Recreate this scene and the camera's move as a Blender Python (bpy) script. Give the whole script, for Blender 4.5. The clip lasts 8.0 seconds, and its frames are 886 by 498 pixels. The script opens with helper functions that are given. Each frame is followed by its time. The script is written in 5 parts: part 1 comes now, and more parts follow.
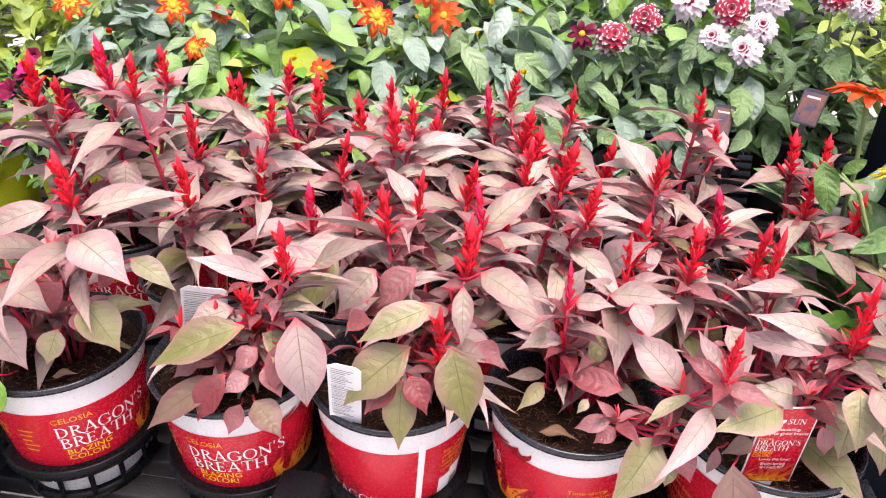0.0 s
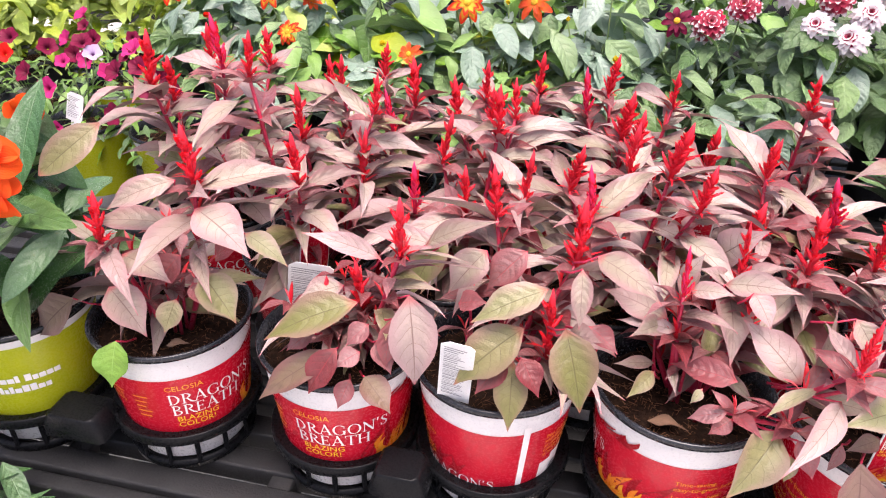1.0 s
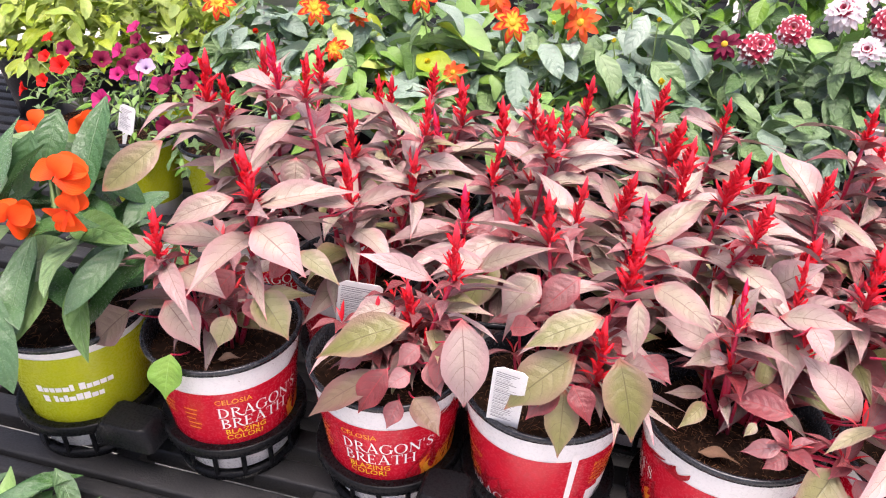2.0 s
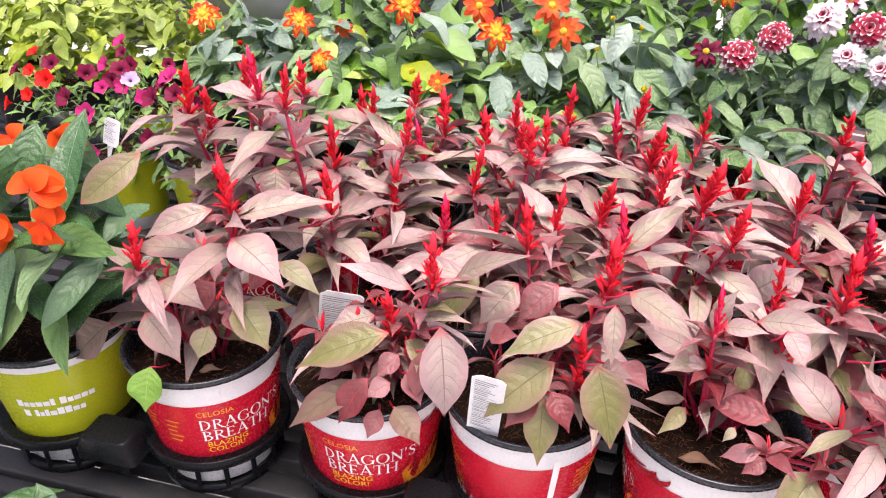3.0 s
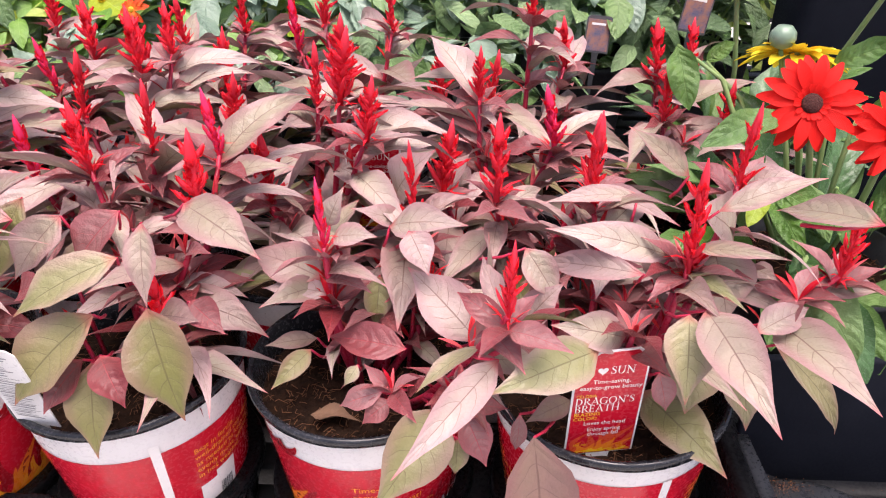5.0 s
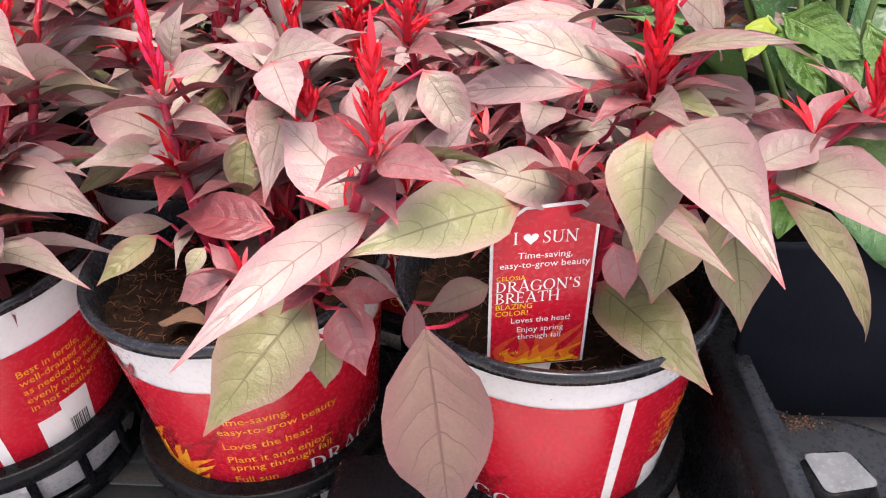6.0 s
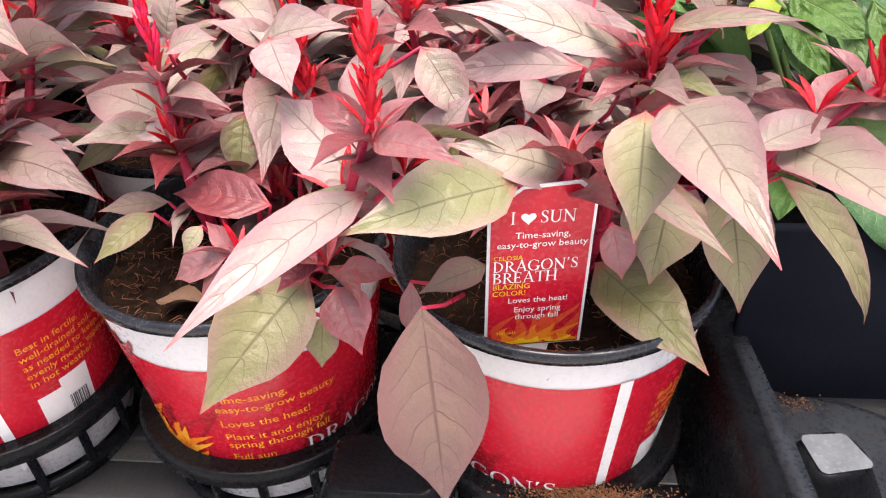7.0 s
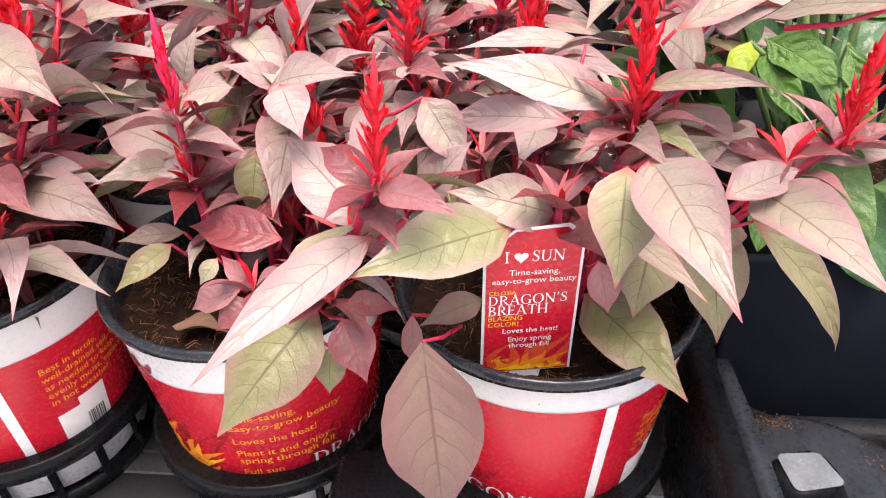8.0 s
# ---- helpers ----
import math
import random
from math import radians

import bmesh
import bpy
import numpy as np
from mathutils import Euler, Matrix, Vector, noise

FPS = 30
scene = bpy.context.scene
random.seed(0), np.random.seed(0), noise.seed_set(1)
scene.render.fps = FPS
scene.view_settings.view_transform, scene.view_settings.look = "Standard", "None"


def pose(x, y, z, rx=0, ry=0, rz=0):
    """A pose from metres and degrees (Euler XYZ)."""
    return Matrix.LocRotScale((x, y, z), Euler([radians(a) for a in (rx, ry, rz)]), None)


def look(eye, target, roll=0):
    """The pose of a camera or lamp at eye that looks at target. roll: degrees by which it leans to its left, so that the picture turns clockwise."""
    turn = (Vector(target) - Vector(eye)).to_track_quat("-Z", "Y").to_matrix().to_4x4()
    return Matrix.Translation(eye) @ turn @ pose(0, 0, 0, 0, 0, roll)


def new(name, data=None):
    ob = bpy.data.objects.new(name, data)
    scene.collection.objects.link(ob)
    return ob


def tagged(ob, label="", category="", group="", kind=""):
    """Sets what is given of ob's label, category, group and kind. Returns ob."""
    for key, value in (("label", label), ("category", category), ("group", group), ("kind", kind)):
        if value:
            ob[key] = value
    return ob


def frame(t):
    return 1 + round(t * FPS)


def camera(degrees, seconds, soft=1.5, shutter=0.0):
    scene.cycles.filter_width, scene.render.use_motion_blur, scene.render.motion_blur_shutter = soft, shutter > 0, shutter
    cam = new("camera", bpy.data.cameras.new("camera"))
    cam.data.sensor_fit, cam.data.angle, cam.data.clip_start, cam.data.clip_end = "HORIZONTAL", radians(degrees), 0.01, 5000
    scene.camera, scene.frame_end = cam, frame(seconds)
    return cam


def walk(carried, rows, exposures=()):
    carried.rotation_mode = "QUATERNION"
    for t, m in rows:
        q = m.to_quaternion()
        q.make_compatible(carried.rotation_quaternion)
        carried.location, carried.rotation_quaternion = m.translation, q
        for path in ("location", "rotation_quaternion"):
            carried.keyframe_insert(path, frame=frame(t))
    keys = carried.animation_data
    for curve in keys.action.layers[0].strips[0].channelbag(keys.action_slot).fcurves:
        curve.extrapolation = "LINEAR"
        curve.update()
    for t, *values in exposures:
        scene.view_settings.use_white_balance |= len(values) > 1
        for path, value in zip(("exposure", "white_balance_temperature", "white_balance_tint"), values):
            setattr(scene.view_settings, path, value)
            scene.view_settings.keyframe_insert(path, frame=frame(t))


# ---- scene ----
cam = camera(64.17, 8.0, 1.1)
ROWS = [
    (0, 0.1380, -0.6740, 1.3809, 59.56, -1.75, 8.06),
    (0.5, 0.0835, -0.6821, 1.3663, 59.43, -1.67, 11.08),
    (1, 0.0714, -0.6915, 1.3674, 58.86, -1.08, 12.56),
    (1.5, 0.0432, -0.6949, 1.3743, 59.30, -1.78, 14.43),
    (1.7, 0.0391, -0.6973, 1.3830, 59.34, -1.75, 15.06),
    (2.8, 0.0485, -0.6917, 1.3793, 60.79, -0.58, 14.44),
    (3, 0.0588, -0.6931, 1.3827, 60.45, -0.90, 14.42),
    (3.5, 0.1239, -0.6677, 1.3785, 60.62, -0.44, 11.92),
    (4, 0.2007, -0.6245, 1.3518, 60.11, -0.25, 7.93),
    (4.5, 0.2684, -0.5664, 1.3124, 58.29, 0.14, 5.00),
    (5, 0.3338, -0.5006, 1.2306, 58.19, 0.98, 3.31),
    (5.2, 0.3513, -0.4683, 1.1749, 58.28, 1.43, 2.84),
    (6.3, 0.4155, -0.4037, 1.0610, 56.20, 2.32, 4.39),
    (6.5, 0.4152, -0.4038, 1.0590, 55.76, 2.44, 4.32),
    (7, 0.4114, -0.4050, 1.0670, 55.39, 1.98, 4.45),
    (7.5, 0.4108, -0.4084, 1.0718, 55.22, 1.78, 4.45),
    (8, 0.4134, -0.4188, 1.1011, 55.46, 1.76, 4.49),
]
walk(cam, [(t, pose(x, y, z, rx, ry, rz)) for t, x, y, z, rx, ry, rz in ROWS], exposures=[(0.0, 1.16, 6500, 20), (3.5, 1.06, 6500, 20), (5.0, 1.00, 6500, 20), (6.5, 1.10, 6500, 13), (8.0, 1.22, 6500, 13)])

# ---- light: an overcast day, soft from all over the sky ----
SUN_HEIGHT, SUN_TURN = 78.0, 150.0
world = bpy.data.worlds.new("sky")
scene.world = world
world.use_nodes = True
wn = world.node_tree
sky = wn.nodes.new("ShaderNodeTexSky")
sky.sky_type, sky.sun_disc = "NISHITA", False
sky.sun_elevation, sky.sun_rotation = radians(SUN_HEIGHT), radians(SUN_TURN)
sky.air_density, sky.dust_density, sky.ozone_density = 0.6, 6.0, 0.3
wn.links.new(sky.outputs[0], wn.nodes["Background"].inputs["Color"])
wn.nodes["Background"].inputs["Strength"].default_value = 0.15
sun_data = bpy.data.lights.new("sun", "SUN")
sun_data.energy, sun_data.angle, sun_data.color = 1.5, radians(40), (1.0, 0.97, 0.93)
sun = new("sun", sun_data)
sa = radians(SUN_TURN)
sun.matrix_world = look((3 * math.sin(sa), 3 * math.cos(sa), 3 * math.tan(radians(SUN_HEIGHT))), (0, 0, 0))


# ---- materials ----
def material(name):
    m = bpy.data.materials.new(name)
    m.use_nodes = True
    return m, m.node_tree, m.node_tree.nodes["Principled BSDF"]


def node(nt, kind, **values):
    n = nt.nodes.new(kind)
    for k, v in values.items():
        sock = n.inputs[k.replace("_", " ")]
        if isinstance(v, bpy.types.NodeSocket):
            nt.links.new(v, sock)
        else:
            sock.default_value = v
    return n


def maths(nt, op, a, b=0.5, clamp=False):
    n = nt.nodes.new("ShaderNodeMath")
    n.operation, n.use_clamp = op, clamp
    for i, v in enumerate((a, b)):
        if isinstance(v, bpy.types.NodeSocket):
            nt.links.new(v, n.inputs[i])
        else:
            n.inputs[i].default_value = v
    return n.outputs[0]


def blend(nt, fac, a, b):
    n = nt.nodes.new("ShaderNodeMix")
    n.data_type = "RGBA"
    for sock, v in ((n.inputs[0], fac), (n.inputs[6], a), (n.inputs[7], b)):
        if isinstance(v, bpy.types.NodeSocket):
            nt.links.new(v, sock)
        elif isinstance(v, (int, float)):
            sock.default_value = v
        else:
            sock.default_value = (*v, 1)
    return n.outputs[2]


def band(nt, value, low, high):
    n = nt.nodes.new("ShaderNodeMapRange")
    n.interpolation_type = "SMOOTHSTEP"
    nt.links.new(value, n.inputs[0])
    n.inputs[1].default_value, n.inputs[2].default_value = low, high
    return n.outputs[0]


def surface(name, a, b, rough=0.5, scale=40.0, bump=0.1, spec=0.4, metal=0.0, spread=0.0, fine=300.0):
    """Two colours mixed by noise at two scales, with fine relief; spread: how far single pieces differ."""
    m, nt, out = material(name)
    co = nt.nodes.new("ShaderNodeTexCoord").outputs["Object"]
    big = node(nt, "ShaderNodeTexNoise", Vector=co, Scale=scale, Detail=6.0, Roughness=0.6)
    small = node(nt, "ShaderNodeTexNoise", Vector=co, Scale=fine, Detail=3.0)
    f = maths(nt, "ADD", maths(nt, "MULTIPLY", band(nt, big.outputs[0], 0.3, 0.7), 0.7), maths(nt, "MULTIPLY", small.outputs[0], 0.3))
    if spread:
        rnd = nt.nodes.new("ShaderNodeObjectInfo").outputs["Random"]
        f = maths(nt, "ADD", f, maths(nt, "MULTIPLY", maths(nt, "SUBTRACT", rnd, 0.5), spread), True)
    nt.links.new(blend(nt, f, a, b), out.inputs["Base Color"])
    nt.links.new(band(nt, maths(nt, "MULTIPLY", maths(nt, "ADD", small.outputs[0], rough * 2 - 0.5), 0.5), 0.0, 1.0), out.inputs["Roughness"])
    out.inputs["Metallic"].default_value, out.inputs["Specular IOR Level"].default_value = metal, spec
    bm_ = node(nt, "ShaderNodeBump", Strength=bump, Distance=0.002, Height=maths(nt, "ADD", small.outputs[0], big.outputs[0]))
    nt.links.new(bm_.outputs[0], out.inputs["Normal"])
    return m


def leaf_material(name, a, b, edge, vein, rough=0.5, veins=7.0, through_light=0.15, relief=0.30, swelling=0.045, tip_red=0.0, spec=0.5, vein_mix=0.66):
    """A leaf: its tone differs from leaf to leaf, its rim is tinted, thin dark veins arch from the midrib."""
    m, nt, out = material(name)
    uv = node(nt, "ShaderNodeSeparateXYZ", Vector=nt.nodes.new("ShaderNodeTexCoord").outputs["UV"])
    co = nt.nodes.new("ShaderNodeTexCoord").outputs["Object"]
    rnd = nt.nodes.new("ShaderNodeObjectInfo").outputs["Random"]
    other = maths(nt, "FRACT", maths(nt, "MULTIPLY", rnd, 17.3))
    away = maths(nt, "ABSOLUTE", maths(nt, "SUBTRACT", maths(nt, "MULTIPLY", uv.outputs[0], 2.0), 1.0))
    mid = maths(nt, "SUBTRACT", 1.0, band(nt, away, 0.012, 0.045))
    shifted = nt.nodes.new("ShaderNodeVectorMath")
    shifted.operation = "ADD"
    nt.links.new(co, shifted.inputs[0])
    nt.links.new(maths(nt, "MULTIPLY", rnd, 40.0), shifted.inputs[1])
    wobble = node(nt, "ShaderNodeTexNoise", Vector=shifted.outputs[0], Scale=6.0, Detail=2.0)
    run = maths(nt, "SUBTRACT", uv.outputs[1], maths(nt, "MULTIPLY", maths(nt, "POWER", away, 1.5), 0.22))
    run = maths(nt, "ADD", run, maths(nt, "MULTIPLY", wobble.outputs[0], 0.10))
    saw = maths(nt, "ABSOLUTE", maths(nt, "SUBTRACT", maths(nt, "FRACT", maths(nt, "MULTIPLY", run, veins)), 0.5))
    side = maths(nt, "MULTIPLY", maths(nt, "SUBTRACT", 1.0, band(nt, saw, 0.008, 0.038)), maths(nt, "SUBTRACT", 1.0, band(nt, away, 0.5, 0.95)))
    lines = maths(nt, "MAXIMUM", mid, maths(nt, "MULTIPLY", side, 0.85))
    patch = node(nt, "ShaderNodeTexNoise", Vector=shifted.outputs[0], Scale=2.2, Detail=4.0, Roughness=0.55)
    grain = node(nt, "ShaderNodeTexNoise", Vector=co, Scale=60.0, Detail=3.0)
    cells = node(nt, "ShaderNodeTexVoronoi", Vector=shifted.outputs[0], Scale=26.0)
    cells.feature = "DISTANCE_TO_EDGE"
    net = maths(nt, "SUBTRACT", 1.0, band(nt, cells.outputs["Distance"], 0.0, 0.10))
    f = maths(nt, "ADD", maths(nt, "MULTIPLY", maths(nt, "SUBTRACT", patch.outputs[0], 0.5), 1.6), maths(nt, "ADD", rnd, maths(nt, "MULTIPLY", maths(nt, "SUBTRACT", 0.45, uv.outputs[1]), 0.5)), True)
    col = blend(nt, f, a, b)
    rim = band(nt, maths(nt, "ADD", away, maths(nt, "MULTIPLY", maths(nt, "SUBTRACT", patch.outputs[0], 0.5), 0.9)), 0.35, 1.1)
    col = blend(nt, maths(nt, "MULTIPLY", rim, 0.85), col, edge)
    tone = node(nt, "ShaderNodeHueSaturation", Color=col, Value=maths(nt, "ADD", 0.66, maths(nt, "MULTIPLY", other, 0.42)), Saturation=maths(nt, "SUBTRACT", 1.15, maths(nt, "MULTIPLY", other, 0.35)))
    col = blend(nt, maths(nt, "MULTIPLY", lines, vein_mix), tone.outputs[0], vein)
    col = blend(nt, maths(nt, "MULTIPLY", net, 0.05), col, vein)
    col = blend(nt, maths(nt, "MULTIPLY", band(nt, grain.outputs[0], 0.35, 0.75), 0.12), col, (a[0] * 0.5, a[1] * 0.5, a[2] * 0.5))
    if tip_red:
        col = blend(nt, maths(nt, "MULTIPLY", band(nt, uv.outputs[1], 0.88, 1.0), tip_red), col, (0.50, 0.08, 0.10))
        col = blend(nt, maths(nt, "MULTIPLY", maths(nt, "SUBTRACT", 1.0, band(nt, uv.outputs[1], 0.02, 0.14)), tip_red), col, (0.48, 0.07, 0.08))
    nt.links.new(col, out.inputs["Base Color"])
    nt.links.new(maths(nt, "ADD", maths(nt, "MULTIPLY", grain.outputs[0], 0.2), rough - 0.1), out.inputs["Roughness"])
    out.inputs["Specular IOR Level"].default_value = spec
    swell = maths(nt, "COSINE", maths(nt, "MULTIPLY", maths(nt, "MULTIPLY", run, veins), 6.2832))
    swell = maths(nt, "MULTIPLY", swell, maths(nt, "SUBTRACT", 1.0, band(nt, away, 0.5, 1.0)))
    puff = maths(nt, "ADD", maths(nt, "MULTIPLY", swell, swelling), maths(nt, "ADD", maths(nt, "MULTIPLY", patch.outputs[0], 1.5), maths(nt, "SUBTRACT", maths(nt, "MULTIPLY", grain.outputs[0], 0.10), maths(nt, "ADD", maths(nt, "MULTIPLY", lines, 0.5), maths(nt, "MULTIPLY", net, 0.012)))))
    bm_ = node(nt, "ShaderNodeBump", Strength=relief, Distance=0.02, Height=puff)
    nt.links.new(bm_.outputs[0], out.inputs["Normal"])
    glow = node(nt, "ShaderNodeBsdfTranslucent", Color=col)
    both = nt.nodes.new("ShaderNodeMixShader")
    both.inputs[0].default_value = through_light
    nt.links.new(out.outputs[0], both.inputs[1])
    nt.links.new(glow.outputs[0], both.inputs[2])
    nt.links.new(both.outputs[0], nt.nodes["Material Output"].inputs["Surface"])
    return m


def petal_material(name, root, tip, low=0.3, high=0.7, streak=0.0, rough=0.55, through_light=0.25):
    """A petal whose colour changes from its root to its tip."""
    m, nt, out = material(name)
    uv = node(nt, "ShaderNodeSeparateXYZ", Vector=nt.nodes.new("ShaderNodeTexCoord").outputs["UV"])
    isl = nt.nodes.new("ShaderNodeNewGeometry").outputs["Random Per Island"]
    away = maths(nt, "ABSOLUTE", maths(nt, "SUBTRACT", maths(nt, "MULTIPLY", uv.outputs[0], 2.0), 1.0))
    run = maths(nt, "ADD", uv.outputs[1], maths(nt, "MULTIPLY", away, streak))
    run = maths(nt, "ADD", run, maths(nt, "MULTIPLY", maths(nt, "SUBTRACT", isl, 0.5), 0.25))
    col = blend(nt, band(nt, run, low, high), root, tip)
    col = blend(nt, maths(nt, "MULTIPLY", isl, 0.30), col, (tip[0] * 0.65, tip[1] * 0.5, tip[2] * 0.5))
    nt.links.new(col, out.inputs["Base Color"])
    out.inputs["Roughness"].default_value = rough
    out.inputs["Specular IOR Level"].default_value = 0.2
    lines = node(nt, "ShaderNodeTexWave", Vector=nt.nodes.new("ShaderNodeTexCoord").outputs["UV"], Scale=4.0, Distortion=1.0)
    nt.links.new(node(nt, "ShaderNodeBump", Strength=0.25, Distance=0.002, Height=lines.outputs[0]).outputs[0], out.inputs["Normal"])
    glow = node(nt, "ShaderNodeBsdfTranslucent", Color=col)
    both = nt.nodes.new("ShaderNodeMixShader")
    both.inputs[0].default_value = through_light
    nt.links.new(out.outputs[0], both.inputs[1])
    nt.links.new(glow.outputs[0], both.inputs[2])
    nt.links.new(both.outputs[0], nt.nodes["Material Output"].inputs["Surface"])
    return m


MAUVE = leaf_material("mauve leaf", (0.440, 0.305, 0.285), (0.43, 0.375, 0.270), (0.460, 0.245, 0.255), (0.17, 0.085, 0.065), 0.36, tip_red=0.7)
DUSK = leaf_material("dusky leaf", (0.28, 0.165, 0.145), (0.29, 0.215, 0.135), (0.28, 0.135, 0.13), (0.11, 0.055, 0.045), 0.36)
OLIVE = leaf_material("olive leaf", (0.25, 0.25, 0.09), (0.36, 0.32, 0.17), (0.37, 0.235, 0.185), (0.11, 0.09, 0.035), 0.38, tip_red=0.5)
YOUNG = leaf_material("young wine leaf", (0.27, 0.065, 0.072), (0.33, 0.160, 0.155), (0.36, 0.095, 0.105), (0.38, 0.04, 0.05), 0.34, tip_red=0.6)
BUDRED = leaf_material("red bract", (0.80, 0.03, 0.035), (0.72, 0.06, 0.09), (0.82, 0.04, 0.05), (0.60, 0.02, 0.02), 0.4)
GREEN = leaf_material("green leaf", (0.15, 0.28, 0.09), (0.27, 0.41, 0.17), (0.19, 0.33, 0.11), (0.27, 0.40, 0.20), 0.32, relief=0.6, vein_mix=0.35)
DEEP = leaf_material("deep green leaf", (0.13, 0.24, 0.09), (0.20, 0.32, 0.14), (0.08, 0.16, 0.05), (0.12, 0.22, 0.10), 0.3, relief=0.6, vein_mix=0.35)
GLAUC = leaf_material("bluish green leaf", (0.26, 0.38, 0.28), (0.36, 0.47, 0.38), (0.25, 0.38, 0.26), (0.26, 0.38, 0.26), 0.3, relief=0.5, vein_mix=0.35)
GLOSSY = leaf_material("glossy green leaf", (0.06, 0.155, 0.055), (0.12, 0.24, 0.09), (0.06, 0.15, 0.05), (0.13, 0.24, 0.10), 0.26, relief=0.35, vein_mix=0.35)
LIME = leaf_material("lime leaf", (0.28, 0.42, 0.04), (0.42, 0.50, 0.05), (0.36, 0.46, 0.04), (0.42, 0.52, 0.14), 0.45, vein_mix=0.35)
FRESH = leaf_material("fresh green leaf", (0.17, 0.36, 0.05), (0.24, 0.42, 0.08), (0.18, 0.36, 0.06), (0.32, 0.48, 0.16), 0.4, vein_mix=0.35)
DAISY = leaf_material("daisy leaf", (0.10, 0.22, 0.04), (0.17, 0.30, 0.07), (0.11, 0.23, 0.05), (0.22, 0.34, 0.12), 0.36, relief=0.5, vein_mix=0.35)
STEM = surface("red stem", (0.55, 0.02, 0.05), (0.42, 0.03, 0.08), 0.4, 60, 0.2)
GSTEM = surface("green stem", (0.16, 0.26, 0.07), (0.22, 0.30, 0.12), 0.5, 60, 0.2)
PLUME = petal_material("red plume", (0.96, 0.06, 0.10), (0.95, 0.018, 0.032), 0.1, 0.7, 0.0, 0.5, 0.3)
PLUME2 = petal_material("magenta plume", (0.93, 0.06, 0.20), (0.95, 0.020, 0.04), 0.05, 0.35, 0.0, 0.5, 0.3)
PET_RW = petal_material("crimson petal with white tip", (0.46, 0.006, 0.05), (0.88, 0.82, 0.84), 0.80, 0.92)
PET_WR = petal_material("white petal with crimson root", (0.45, 0.01, 0.07), (0.90, 0.84, 0.86), 0.42, 0.58)
PET_OY = petal_material("yellow petal with orange edge", (0.90, 0.60, 0.05), (0.84, 0.040, 0.012), 0.58, 0.92, 0.34)
PET_OR = petal_material("orange petal", (0.85, 0.22, 0.03), (0.85, 0.10, 0.03), 0.3, 0.8)
PET_YE = petal_material("yellow petal", (0.85, 0.55, 0.02), (0.88, 0.72, 0.04), 0.2, 0.7)
PET_RED = petal_material("scarlet petal", (0.66, 0.010, 0.006), (0.82, 0.016, 0.010), 0.2, 0.8)
PET_IMP = petal_material("vivid orange petal", (0.80, 0.05, 0.006), (0.90, 0.10, 0.008), 0.1, 0.6)
PET_MAG = petal_material("magenta petal", (0.20, 0.006, 0.05), (0.60, 0.03, 0.20), 0.2, 0.7)
PET_WINE = petal_material("wine petal", (0.08, 0.003, 0.02), (0.22, 0.008, 0.05), 0.3, 0.9)
PET_LIL = petal_material("lilac petal", (0.18, 0.03, 0.22), (0.62, 0.48, 0.72), 0.15, 0.5)
EYE_Y = surface("yellow flower eye", (0.80, 0.50, 0.03), (0.70, 0.35, 0.02), 0.7, 400, 0.8)
EYE_D = surface("dark flower eye", (0.03, 0.008, 0.01), (0.10, 0.03, 0.02), 0.8, 500, 1.0)
WHITE = surface("white pot plastic", (0.80, 0.79, 0.78), (0.72, 0.71, 0.70), 0.38, 25, 0.04)
RED = surface("red printed label", (0.56, 0.012, 0.030), (0.50, 0.010, 0.026), 0.32, 18, 0.03)
DARKRED = surface("dark red print", (0.30, 0.008, 0.015), (0.36, 0.010, 0.018), 0.32, 60, 0.03)
LIMEPOT = surface("lime printed label", (0.42, 0.45, 0.015), (0.36, 0.40, 0.012), 0.35, 18, 0.03)
INK_W = surface("white print", (0.86, 0.84, 0.82), (0.80, 0.78, 0.76), 0.4, 60, 0.02)
INK_O = surface("orange print", (0.90, 0.40, 0.03), (0.86, 0.34, 0.025), 0.4, 60, 0.02)
INK_Y = surface("yellow print", (0.88, 0.55, 0.02), (0.85, 0.48, 0.02), 0.4, 60, 0.02)
INK_G = surface("pale grey print", (0.22, 0.22, 0.23), (0.30, 0.30, 0.31), 0.5, 60, 0.02)
INK_K = surface("grey print", (0.05, 0.05, 0.055), (0.09, 0.09, 0.10), 0.5, 60, 0.02)
INK_F = surface("flame orange print", (0.80, 0.16, 0.02), (0.85, 0.30, 0.02), 0.38, 120, 0.02)
EMBER = surface("ember red print", (0.62, 0.05, 0.025), (0.70, 0.09, 0.03), 0.38, 120, 0.02)
BLACK = surface("black tray plastic", (0.004, 0.0043, 0.005), (0.010, 0.0106, 0.012), 0.36, 14, 0.12, 0.12)
LIP = surface("dark grey pot plastic", (0.010, 0.011, 0.014), (0.024, 0.026, 0.031), 0.30, 30, 0.05, 0.5)
BENCHM = surface("weathered black bench plastic", (0.008, 0.0082, 0.009), (0.024, 0.0242, 0.025), 0.55, 9, 0.35, 0.35)
SOIL = surface("potting soil", (0.006, 0.0035, 0.0025), (0.030, 0.015, 0.009), 0.9, 130, 1.0, 0.1)
FIBRE = surface("coir fibre", (0.10, 0.040, 0.016), (0.24, 0.105, 0.045), 0.8, 200, 0.2)
DRY = leaf_material("dry brown leaf", (0.20, 0.10, 0.05), (0.28, 0.16, 0.09), (0.16, 0.08, 0.04), (0.14, 0.07, 0.04), 0.7)
CARD = surface("white tag plastic", (0.82, 0.82, 0.80), (0.74, 0.75, 0.75), 0.4, 40, 0.05)
